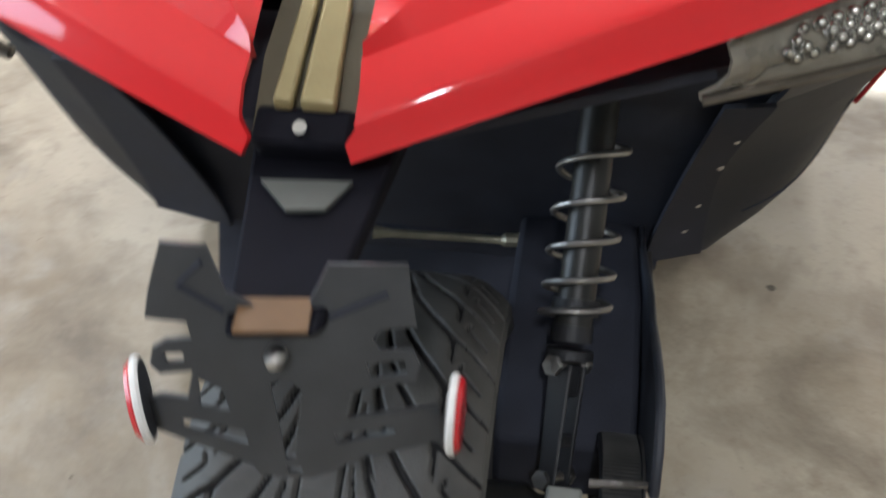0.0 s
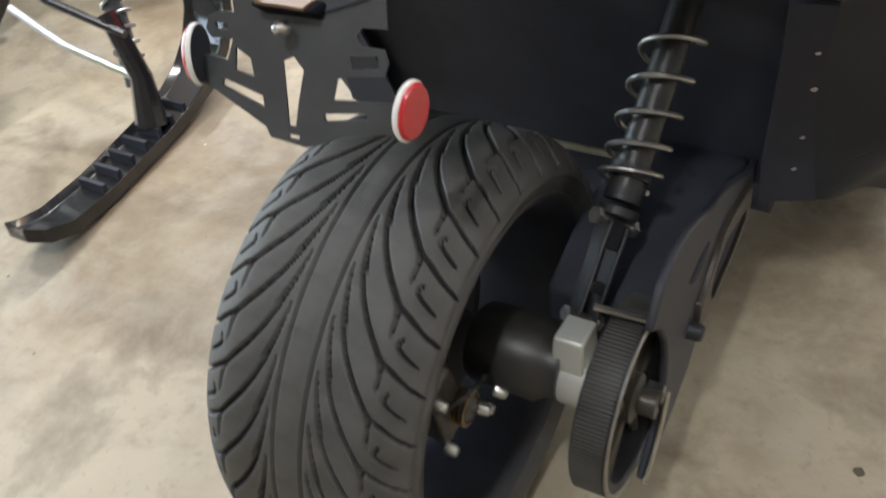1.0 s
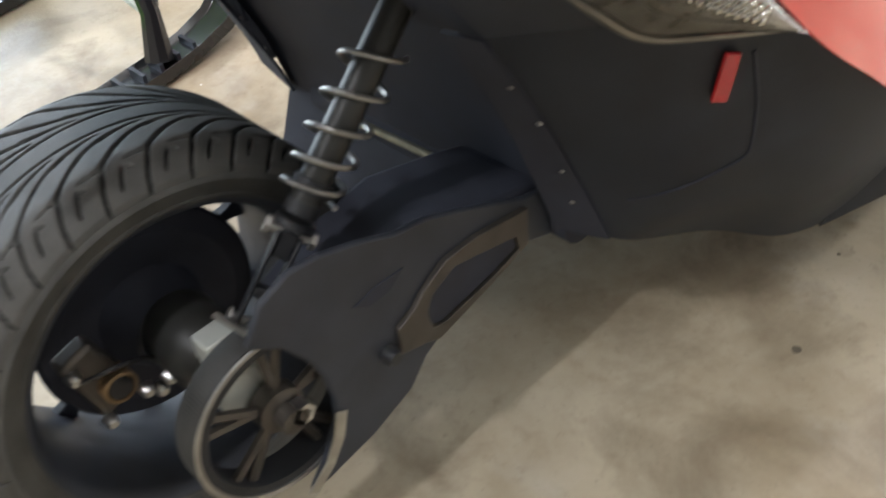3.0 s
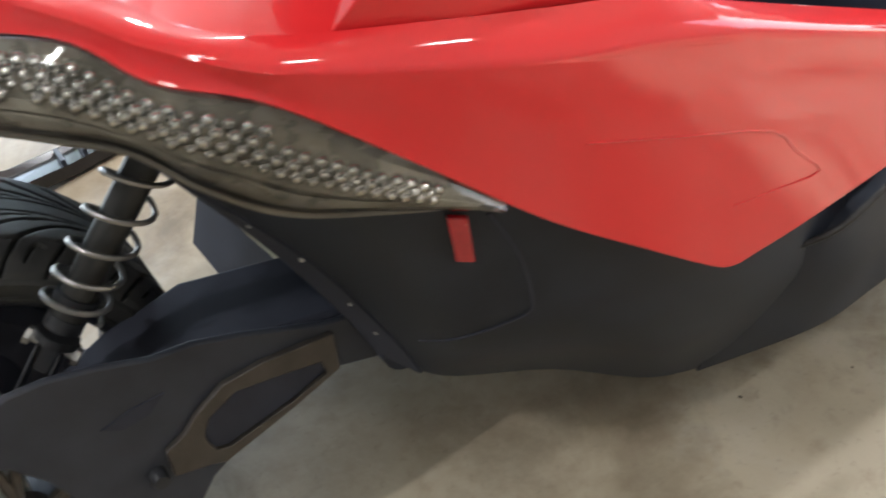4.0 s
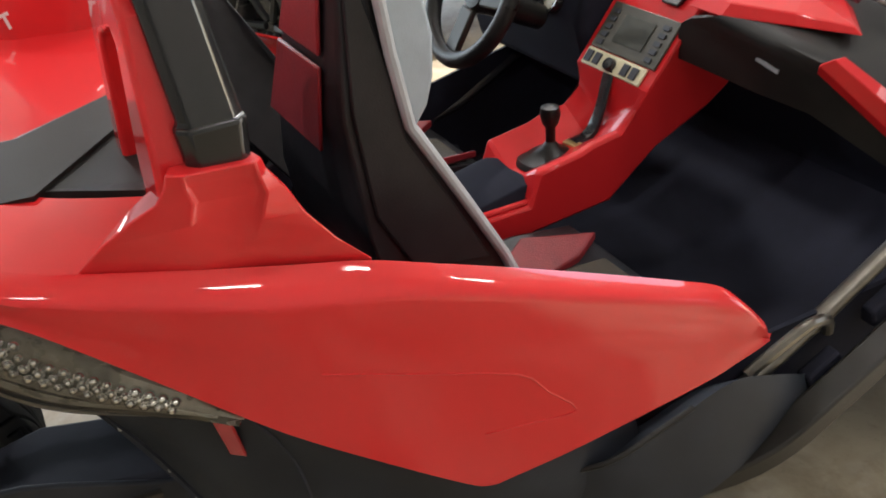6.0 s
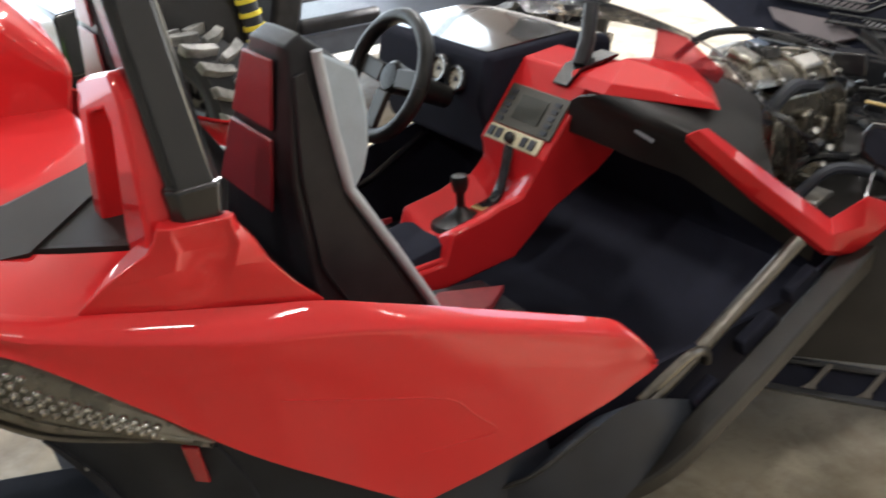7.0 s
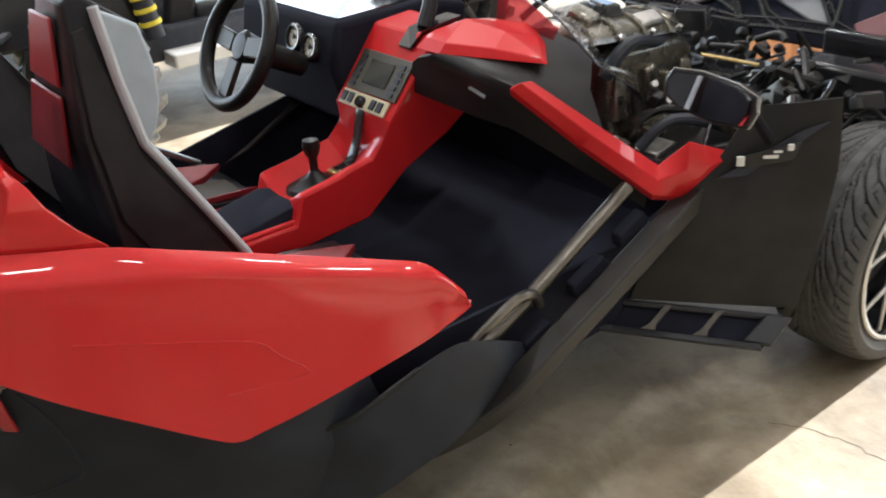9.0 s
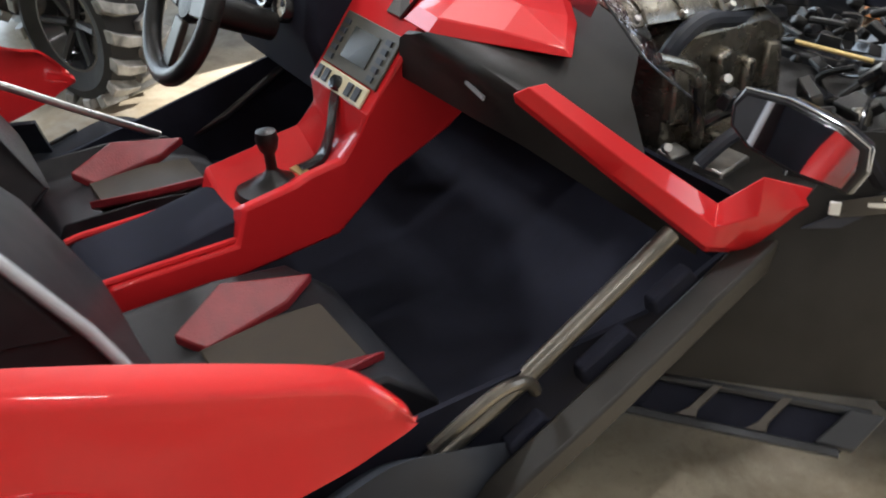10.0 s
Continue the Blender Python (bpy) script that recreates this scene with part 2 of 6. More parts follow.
def box(bm, centre, size, rot=(0, 0, 0), taper=1.0):
    m = pose(*centre, *rot)
    x, y, z = [s / 2 for s in size]
    v = [bm.verts.new(m @ Vector((sx * x * (taper if sz > 0 else 1), sy * y * (taper if sz > 0 else 1), sz * z))) for sz in (-1, 1) for sx, sy in ((-1, -1), (1, -1), (1, 1), (-1, 1))]
    for f in ((3, 2, 1, 0), (4, 5, 6, 7), (0, 1, 5, 4), (1, 2, 6, 5), (2, 3, 7, 6), (3, 0, 4, 7)):
        bm.faces.new([v[i] for i in f])
    return bm


def slab(bm, outline, depth):
    """A flat outline pushed along the vector depth."""
    a = [bm.verts.new(q) for q in outline]
    b = [bm.verts.new(Vector(q) + Vector(depth)) for q in outline]
    bm.faces.new(a)
    bm.faces.new(b[::-1])
    for i in range(len(a)):
        j = (i + 1) % len(a)
        bm.faces.new((a[j], a[i], b[i], b[j]))
    return bm


def lathe(bm, profile, m=None, n=48, axis="x"):
    """profile: (radius, offset along the axis)."""
    m = m or Matrix()
    rows = []
    for k in range(n + 1):
        a = 2 * math.pi * k / n
        c, s = math.cos(a), math.sin(a)
        rows.append([m @ Vector((o, r * c, r * s) if axis == "x" else (r * c, r * s, o) if axis == "z" else (r * c, o, r * s)) for r, o in profile])
    return skin(bm, rows)


def mesh():
    return bmesh.new()


def mirrored(pts):
    return [(-x, y, z) for x, y, z in pts]


# ---- room ----
def plane_box(name, lo, hi, mat, label="", category="", kind="structure"):
    bm = mesh()
    box(bm, [(a + b) / 2 for a, b in zip(lo, hi)], [b - a for a, b in zip(lo, hi)])
    return tagged(part(name, bm, mat), label, category, "", kind)


plane_box("floor", (-6, -6, -0.2), (4, 6.5, 0), CONCRETE, "stained tan concrete garage floor with fine cracks", "floor")
plane_box("wall_south", (-6.2, -6.2, 0), (4.2, -6, 4), WALLM, "plain painted garage wall", "wall")
plane_box("wall_east", (4, -6, 0), (4.2, 6.7, 4), WALLM, "plain painted garage wall", "wall")
# Unseen north wall: pillar and openings placed to shape the sun patches.
plane_box("wall_north_a", (-6.2, 6.5, 0), (-5.4, 6.7, 4), WALLM, "unseen garage wall added beside an open doorway", "wall")
plane_box("wall_north_b", (-1.1, 6.5, 0), (0.95, 6.7, 4), WALLM, "unseen pillar added to shade the roadster from the sun", "wall")
plane_box("wall_north_c", (-5.4, 6.5, 3.0), (-1.1, 6.7, 4), WALLM, "unseen wall strip added above an open doorway", "wall")
plane_box("wall_north_d", (0.95, 6.5, 3.0), (4.0, 6.7, 4), WALLM, "unseen wall strip added above an open doorway", "wall")
# Unseen west wall with an assumed doorway for the daylight lamp.
plane_box("wall_west_a", (-6.2, -6, 0), (-6, -2.5, 4), WALLM, "unseen garage wall added beside an open doorway", "wall")
plane_box("wall_west_b", (-6.2, 5.8, 0), (-6, 6.5, 4), WALLM, "unseen garage wall added beside an open doorway", "wall")
plane_box("wall_west_c", (-6.2, -2.5, 3.0), (-6, 5.8, 4), WALLM, "unseen wall strip added above an open doorway", "wall")
plane_box("ceiling", (-6.2, -6.2, 4), (4.2, 6.7, 4.2), CEIL, "pale ceiling", "ceiling")
plane_box("ground", (-400, -400, -0.44), (400, 400, -0.21), CONCRETE, "pale concrete yard outside the open doors", "ground")


def ceiling_light(x, y, watts):
    t = thing("ceiling_light", "twin tube ceiling light with white housing", "ceiling light", (x, y, 3.98), "ceiling lights")
    bm = mesh()
    box(bm, (0, 0, -0.02), (0.30, 0.52, 0.06))
    part("housing", bm, WHITE, t, bevel=0.006)
    for dx in (-0.08, 0.08):
        bm = mesh()
        tube(bm, [(dx, -0.21, -0.075), (dx, 0.21, -0.075)], 0.018, 10)
        part("lamp_tube", bm, LAMPM, t)
    area("ceiling_lamp", x, y, 3.85, 0.14, 0.40, watts, (1.0, 0.98, 0.97), (x, y, 0))


for lx, ly, lw in ((0.55, 2.6, 9), (2.7, 1.85, 5), (2.7, 3.05, 4), (0.55, 5.2, 9), (-2.4, 0.4, 15), (-2.4, 3.2, 40), (-2.4, 5.6, 11), (2.9, 0.4, 3), (0.4, -2.2, 20)):
    ceiling_light(lx, ly, lw)
# Area lamp added in the west doorway; it brightens the left side.
area("door_daylight", -5.95, 1.65, 1.5, 8.2, 2.9, 135, (0.84, 0.93, 1.0), (0, 1.65, 0.6))

# ---- roadster ----
HOOPM = material("satin_black_hoop", (0.012, 0.012, 0.013), 0.2, 0.0, 0.2, 14, 0.02, 500, spec=0.7)
RIMM = material("brown_grey_metal", (0.085, 0.075, 0.065), 0.4, 0.5, 0.2, 25, 0.1, 300)
CAR = thing("three_wheel_roadster", "glossy red and black open three-wheeled roadster, front hood tipped open", "roadster")


def rail(pts, k=6):
    """A smooth curve through pts with k steps between neighbours."""
    p = [Vector(q) for q in pts]
    out = []
    for i in range(len(p) - 1):
        a, b = p[i], p[i + 1]
        z, c = p[max(i - 1, 0)], p[min(i + 2, len(p) - 1)]
        for j in range(k):
            u = j / k
            out.append(0.5 * (2 * a + (b - z) * u + (2 * z - 5 * a + 4 * b - c) * u * u + (3 * a - z - 3 * b + c) * u**3))
    return out + [p[-1]]


def side(pts, s):
    return [(x * s, y, z) for x, y, z in pts]


OUTER = [(0.045, -0.03, 0.985), (0.20, 0.03, 1.02), (0.34, 0.10, 1.04), (0.48, 0.19, 1.055), (0.60, 0.278, 1.055), (0.66, 0.322, 1.018), (0.685, 0.401, 0.975),
         (0.70, 0.504, 0.878), (0.715, 0.64, 0.742), (0.73, 0.76, 0.642), (0.736, 0.86, 0.560), (0.740, 0.898, 0.539), (0.744, 0.94, 0.540), (0.752, 1.05, 0.549), (0.771, 1.25, 0.583), (0.779, 1.315, 0.604), (0.785, 1.365, 0.621)]
RIDGE = [(0.046, -0.015, 1.01), (0.20, 0.05, 1.05), (0.34, 0.125, 1.075), (0.48, 0.215, 1.09), (0.60, 0.285, 1.073), (0.65, 0.330, 1.044), (0.69, 0.405, 1.006),
         (0.712, 0.52, 0.967), (0.732, 0.65, 0.928), (0.739, 0.79, 0.892), (0.744, 0.868, 0.869), (0.745, 0.893, 0.862), (0.746, 0.918, 0.853), (0.755, 1.084, 0.788), (0.766, 1.25, 0.722), (0.777, 1.315, 0.688), (0.785, 1.362, 0.632)]
TOP = [(0.046, 0.03, 1.04), (0.19, 0.11, 1.065), (0.32, 0.19, 1.08), (0.45, 0.28, 1.075), (0.57, 0.325, 1.064), (0.635, 0.365, 1.036), (0.668, 0.43, 1.014),
       (0.69, 0.55, 0.987), (0.703, 0.67, 0.958), (0.710, 0.765, 0.935), (0.712, 0.835, 0.907), (0.711, 0.862, 0.894), (0.710, 0.888, 0.883), (0.71, 1.047, 0.815), (0.732, 1.223, 0.747), (0.752, 1.29, 0.722), (0.776, 1.345, 0.66)]
DECK = [(0.046, 0.04, 1.045), (0.048, 0.15, 1.085), (0.05, 0.25, 1.10), (0.06, 0.33, 1.10), (0.14, 0.36, 1.088), (0.30, 0.372, 1.065), (0.45, 0.395, 1.052), (0.525, 0.457, 1.038), (0.592, 0.578, 1.03)]

PODM = material("matte_side_plastic", (0.025, 0.029, 0.038), 0.5, 0.0, 0.25, 9, 0.2, 500, spec=0.2)
for s in (1, -1):
    o, r, t = [rail([(x, y if s > 0 or y < 0.9 else 0.9 + (y - 0.9) * 0.85, z) for x, y, z in side(q, s)]) for q in (OUTER, RIDGE, TOP)]
    mid = [a.lerp(b, 0.5) + Vector((-0.006 * s, 0, 0)) for a, b in zip(o, r)]
    crown = [a.lerp(b, 0.5) + Vector((0.002 * s, 0, 0.003)) for a, b in zip(r, t)]
    bm = mesh()
    low = [a.lerp(b, 0.94) + Vector((0.0015 * s, 0, 0)) for a, b in zip(mid, r)]
    high = [a.lerp(b, 0.16) + Vector((0.001 * s, 0, 0.001)) for a, b in zip(r, crown)]
    edge = [q.lerp((a + b) / 2, 0.28) for q, a, b in zip(r, low, high)]
    skin(bm, [o, mid, low, edge, high, crown, t])
    part("rear_fender", bm, RED, CAR, "glossy red rear fender panel", solid=0.006, angle=60)
    bm = mesh()
    d = rail(side(DECK, s))
    skin(bm, [[q + Vector((0, 0, -0.004)) for q in t[: len(d)]], [a.lerp(b, 0.5) + Vector((0, 0, 0.012)) for a, b in zip(t, d)], d])
    part("tail_deck", bm, RED, CAR, "glossy red tail deck", solid=0.006)
    bm = mesh()
    tube(bm, [q + Vector((0.001 * s, 0, 0.0015)) for q in t[18:56]], 0.0011, 6)
    part("fender_seam", bm, BLACK_DARK, CAR)
    bm = mesh()
    tube(bm, rail(side([(0.729, 0.691, 0.815), (0.739, 0.809, 0.77), (0.748, 0.948, 0.715), (0.749, 0.994, 0.666), (0.754, 1.038, 0.616), (0.749, 0.967, 0.623), (0.744, 0.896, 0.633)], s), 3), 0.0014, 6)
    part("fender_crease", bm, RED, CAR)
    # hoop cover: an open arch and a flared socket for the hoop's leg
    arch_out = [(0.43, 1.03), (0.445, 1.20), (0.465, 1.235), (0.52, 1.252), (0.63, 1.279), (0.66, 1.25), (0.688, 1.11), (0.68, 0.99)]
    arch_in = [(0.475, 1.03), (0.488, 1.175), (0.50, 1.197), (0.535, 1.208), (0.585, 1.222), (0.607, 1.205), (0.588, 1.06), (0.60, 0.99)]
    bm = mesh()
    skin(bm, [[(x * s, y + (1.28 - z) * k, z) for x, z in q] for q, y, k in ((arch_in, 0.655, 0.05), (arch_out, 0.655, 0.05), (arch_out, 0.577, -0.045), (arch_in, 0.577, -0.045), (arch_in, 0.655, 0.05))])
    HC = part("hoop_cover", bm, RED, CAR, "glossy red arched roll hoop cover", bevel=0.007, segments=3, angle=30)
    # skirt: rear edge y, z; front edge y, z; outer x at rear, ridge, front; inner x at front; ridge places; recess depth
    flare = ((0.576, 1.102, 0.676, 1.094, 0.706, 0.716, 0.704, 0.640, 0.13, 0.91, 0.0), (0.570, 1.085, 0.680, 1.080, 0.704, 0.714, 0.702, 0.640, 0.19, 0.89, 0.004),
             (0.560, 1.070, 0.698, 1.052, 0.700, 0.7135, 0.704, 0.644, 0.26, 0.82, 0.007), (0.530, 1.056, 0.7145, 1.016, 0.695, 0.712, 0.706, 0.655, 0.32, 0.72, 0.006),
             (0.500, 1.036, 0.745, 0.974, 0.687, 0.707, 0.708, 0.675, 0.36, 0.67, 0.003), (0.470, 1.009, 0.782, 0.936, 0.678, 0.699, 0.710, 0.700, 0.38, 0.65, 0.0),
             (0.472, 0.985, 0.782, 0.915, 0.674, 0.692, 0.706, 0.696, 0.38, 0.65, 0.0))
    secs = []
    for y0, z0, y1, z1, xr, xc, xf, xi, c1, c2, dip in flare:
        sec = [(xr, y0, z0)]
        for f, d in ((c1, 0), (c1 + 0.05, dip), (c2 - 0.05, dip), (c2, 0)):
            sec.append((xc + (xf - xr) * (f - 0.5) * 0.3 - d, y0 + (y1 - y0) * f, z0 + (z1 - z0) * f))
        secs.append(side(sec + [(xf, y1, z1), (xi, y1 - 0.012, z1), (0.637, y0 + 0.03, z0)], s))
    bm = mesh()
    skin(bm, secs, True, True)
    part("hoop_socket", bm, RED, HC, bevel=0.0025, segments=2, angle=32)
    bm = mesh()
    secs = []
    for z, cx, cy, w in ((1.085, 0.672, 0.635, 0.033), (1.138, 0.668, 0.635, 0.038), (1.143, 0.667, 0.635, 0.033), (1.4, 0.615, 0.612, 0.030), (1.5, 0.56, 0.60, 0.030), (1.55, 0.47, 0.60, 0.030)):
        secs.append([((cx + dx * w) * s, cy + dy * w, z + (0.03 if dx < 0 and z > 1.45 else 0)) for dx, dy in ((-1, -0.7), (-0.7, -1), (0.7, -1), (1, -0.7), (1, 0.7), (0.7, 1), (-0.7, 1), (-1, 0.7))])
    skin(bm, secs, True, True)
    part("roll_hoop", bm, HOOPM, CAR, "black roll hoop leg", bevel=0.003, angle=25)
    # lower body side, as upright columns from the wheel well forward
    cols = [[(0.45, 0.36, 0.80), (0.43, 0.474, 0.61), (0.44, 0.552, 0.43), (0.45, 0.582, 0.34)],
            [(0.595, 0.44, 0.83), (0.57, 0.54, 0.65), (0.55, 0.60, 0.455), (0.475, 0.625, 0.318)],
            [(0.665, 0.60, 0.785), (0.638, 0.65, 0.65), (0.622, 0.73, 0.44), (0.515, 0.775, 0.256)],
            [(0.71, 0.74, 0.67), (0.695, 0.80, 0.55), (0.665, 0.875, 0.365), (0.565, 0.935, 0.16)],
            [(0.728, 0.89, 0.55), (0.715, 0.96, 0.46), (0.685, 1.03, 0.34), (0.62, 1.05, 0.17)],
            [(0.725, 1.06, 0.58), (0.722, 1.08, 0.47), (0.705, 1.13, 0.35), (0.65, 1.13, 0.205)],
            [(0.68, 1.17, 0.585), (0.69, 1.20, 0.46), (0.68, 1.24, 0.37), (0.64, 1.24, 0.25)]]
    lean = 0.0 if s > 0 else 0.055
    lines = [rail(side([(c[k][0] + (lean if k else 0.0), c[k][1], c[k][2]) for c in cols], s), 5) for k in range(4)]
    grid = [rail([ln[i] for ln in lines], 4) for i in range(len(lines[0]))]
    bm = mesh()
    skin(bm, grid)
    SP = part("rear_side_panel", bm, PODM, CAR, "matte black lower body side", solid=0.01, angle=50)
    bm = mesh()
    tube(bm, rail(side([(0.496, 0.569, 0.448), (0.540, 0.587, 0.469), (0.571, 0.609, 0.486), (0.600, 0.643, 0.505), (0.618, 0.670, 0.520), (0.626, 0.672, 0.552), (0.636, 0.654, 0.634), (0.647, 0.614, 0.725)], s)), 0.0028, 6)
    part("panel_seam", bm, BLACK_DARK, SP)
    for x, y, z in ((0.428, 0.428, 0.70), (0.426, 0.478, 0.615), (0.417, 0.528, 0.50), (0.41, 0.556, 0.42)):
        bm = mesh()
        lathe(bm, [(0.0, 0.004), (0.004, 0.004), (0.006, 0.0), (0.0, -0.002)], pose(x * s, y - 0.012, z, 90), 10, "z")
        part("panel_screw", bm, STEEL, SP)
    bm = mesh()
    slab(bm, side([(0.609, 0.584, 0.656), (0.620, 0.604, 0.650), (0.642, 0.590, 0.734), (0.634, 0.569, 0.742)], s), (0.006 * s, -0.003, -0.002))
    part("side_marker", bm, RED_LENS, SP, "small red side marker", bevel=0.002)
    # lower pod
    bm = mesh()
    up = rail(side([(0.66, 1.0, 0.43), (0.733, 1.10, 0.462), (0.742, 1.22, 0.494), (0.742, 1.345, 0.52), (0.733, 1.44, 0.487), (0.69, 1.60, 0.39)], s))
    ou = rail(side([(0.67, 1.02, 0.36), (0.74, 1.13, 0.385), (0.75, 1.24, 0.42), (0.752, 1.35, 0.455), (0.74, 1.46, 0.43), (0.695, 1.61, 0.37)], s))
    lo = rail(side([(0.60, 1.0, 0.155), (0.70, 1.15, 0.225), (0.725, 1.25, 0.26), (0.738, 1.35, 0.295), (0.727, 1.48, 0.335), (0.69, 1.62, 0.355)], s))
    inn = [Vector((q.x - 0.10 * s, q.y, q.z - 0.09)) for q in up]
    skin(bm, [inn, up, ou, lo])
    SPOD = part("side_pod", bm, PODM, CAR, "matte black side pod", solid=0.01)
    bm = mesh()
    tube(bm, [q + Vector((0.003 * s, 0, 0.004)) for q in up[4:15]], 0.005, 8)
    part("pod_lip", bm, CHARCOAL, SPOD, "rounded edge of the pod")

for s in (1, -1):
    bm = mesh()
    skin(bm, [rail(side([(0.45, 0.36, 0.80), (0.43 + (0.0 if s > 0 else 0.055), 0.476, 0.61), (0.44 + (0.0 if s > 0 else 0.055), 0.554, 0.43), (0.45 + (0.0 if s > 0 else 0.055), 0.584, 0.34)], s)), rail(side([(0.39, 0.35, 0.80), (0.375, 0.45, 0.61), (0.36, 0.53, 0.42), (0.36, 0.56, 0.33)], s))])
    part("well_liner", bm, BLACK_DARK, CAR, solid=0.006)

# wheel well and bulkhead between the sides
bm = mesh()
skin(bm, [[(-0.40, 0.50, 0.14), (0.12, 0.50, 0.14)], [(-0.39, 0.57, 0.31), (0.30, 0.57, 0.31)], [(-0.39, 0.58, 0.33), (0.39, 0.58, 0.33)], [(-0.41, 0.56, 0.45), (0.41, 0.56, 0.45)], [(-0.43, 0.50, 0.62), (0.43, 0.50, 0.62)], [(-0.45, 0.38, 0.82), (0.45, 0.38, 0.82)], [(-0.46, 0.24, 0.955), (0.46, 0.24, 0.955)], [(-0.3, 0.12, 0.985), (0.3, 0.12, 0.985)], [(-0.1, 0.03, 0.975), (0.1, 0.03, 0.975)]])
part("wheel_well", bm, BLACK_DARK, CAR, solid=0.01)
bm = mesh()
tube(bm, [(-0.092, 0.515, 0.384), (-0.06, 0.517, 0.383), (0.08, 0.528, 0.377), (0.12, 0.531, 0.375), (0.125, 0.532, 0.375), (0.20, 0.546, 0.37)], [0.011, 0.007, 0.007, 0.007, 0.012, 0.012], 10)
part("steel_rod", bm, material("dull_zinc_rod", (0.42, 0.40, 0.30), 0.42, 0.5, 0.2, 30, 0.1, 300), CAR, "dull pale zinc link rod")
for s in (1, -1):
    bm = mesh()
    skin(bm, [[(0.45 * s, 0.36, 0.80), (0.61 * s, 0.43, 0.835)], [(0.46 * s, 0.24, 0.955), (0.60 * s, 0.29, 0.955)]])
    part("lamp_backing", bm, BLACK, CAR, solid=0.006)
bm = mesh()
skin(bm, [[(-0.5, 0.362, 1.068), (-0.2, 0.362, 1.085), (0.0, 0.345, 1.095), (0.2, 0.366, 1.075), (0.385, 0.412, 1.052)], [(-0.5, 0.5, 1.052), (-0.2, 0.5, 1.055), (0.0, 0.5, 1.055), (0.2, 0.5, 1.053), (0.355, 0.49, 1.049)], [(-0.5, 0.66, 1.045), (-0.2, 0.66, 1.045), (0.0, 0.66, 1.045), (0.12, 0.655, 1.045), (0.235, 0.647, 1.046)]])
part("rear_cover", bm, RED, CAR, "glossy red deck between the hoops", solid=0.01)
BANDM = material("grey_brown_plastic", (0.018, 0.0165, 0.0145), 0.5, 0.0, 0.15, 12, 0.2, 500, spec=0.3)
for s in (1, -1):
    bm = mesh()
    skin(bm, [side([(0.36, 0.385, 1.053), (0.368, 0.45, 1.054), (0.300, 0.575, 1.054), (0.225, 0.66, 1.052)], s), side([(0.40, 0.37, 1.064), (0.40, 0.46, 1.066), (0.318, 0.58, 1.066), (0.238, 0.665, 1.064)], s), side([(0.44, 0.37, 1.06), (0.44, 0.465, 1.06), (0.332, 0.592, 1.06), (0.25, 0.67, 1.06)], s), side([(0.53, 0.37, 1.046), (0.535, 0.455, 1.044), (0.37, 0.60, 1.05), (0.263, 0.68, 1.056)], s)])
    part("deck_band", bm, BANDM, CAR, "grey brown plastic deck band", solid=0.012, angle=20)
    bm = mesh()
    slab(bm, side([(0.50, 0.44, 1.040), (0.61, 0.61, 1.036), (0.60, 0.68, 1.03), (0.25, 0.68, 1.046)], s), (0, 0, -0.01))
    part("deck_recess", bm, CHARCOAL, CAR, "black textured recess panel")
# tall red fairing behind the driver
bm = mesh()
skin(bm, [[(x, y + dy, z + dz) for y, z in ((0.42, 1.04), (0.50, 1.16), (0.555, 1.235), (0.60, 1.222), (0.69, 1.125), (0.672, 1.04), (0.66, 1.0), (0.45, 1.0))] for x, dy, dz in ((-0.095, 0.0, -0.02), (-0.11, 0.0, 0.0), (-0.3, 0.0, 0.05), (-0.42, 0.0, 0.07), (-0.44, 0.0, 0.05))], True, True)
FAIR = part("driver_fairing", bm, RED, CAR, "glossy red fairing behind the driver seat", bevel=0.012, segments=3)
for y, z, dy, dz in ((0.50, 1.098, 0.016, 0.005), (0.502, 1.085, 0.005, 0.022), (0.478, 1.09, 0.004, 0.026)):
    bm = mesh()
    box(bm, (-0.0925, y, z), (0.003, dy, dz), (12, 0, 0))
    part("lettering_bar", bm, WHITE, FAIR, "pale lettering bar")
DULL = material("dull_black_arm", (0.010, 0.010, 0.014), 0.75, 0.0, 0.2, 14, 0.1, 400, spec=0.06)
OLIVE = material("olive_insert", (0.33, 0.27, 0.13), 0.35, 0.2, 0.15, 12, 0.1, 200)
bm = mesh()
skin(bm, [[(-0.045, 0.0, 0.985), (0.045, 0.0, 0.985)], [(-0.046, 0.06, 1.02), (0.046, 0.06, 1.02)], [(-0.05, 0.30, 1.07), (0.05, 0.30, 1.07)]])
CH = part("tail_channel", bm, material("olive_grey_plastic", (0.13, 0.115, 0.075), 0.45, 0.0, 0.15, 12, 0.15, 300), CAR, "olive grey channel in the tail", solid=0.01)
for x0, x1 in ((-0.022, -0.008), (-0.003, 0.022)):
    bm = mesh()
    slab(bm, [(x0 * 1.2, 0.008, 1.002), (x1 * 1.2, 0.008, 1.002), (x1 * 0.9, 0.14, 1.052), (x0 * 0.9, 0.14, 1.052)], (0, 0, 0.012))
    part("channel_insert", bm, OLIVE, CH, "pale olive insert", bevel=0.003)
bm = mesh()
box(bm, (0.0, 0.004, 0.984), (0.084, 0.036, 0.03), (25, 0, 0))
TE = part("tail_end", bm, DULL, CAR, "black tail end with a small chrome button", bevel=0.006)
# Chrome button added for the small glint on the tail end.
bm = mesh()
lathe(bm, [(0.0, -0.004), (0.006, -0.004), (0.007, 0.0), (0.0, 0.002)], pose(0.0, -0.008, 0.998, -60), 16, "y")
part("tail_button", bm, CHROME, TE)

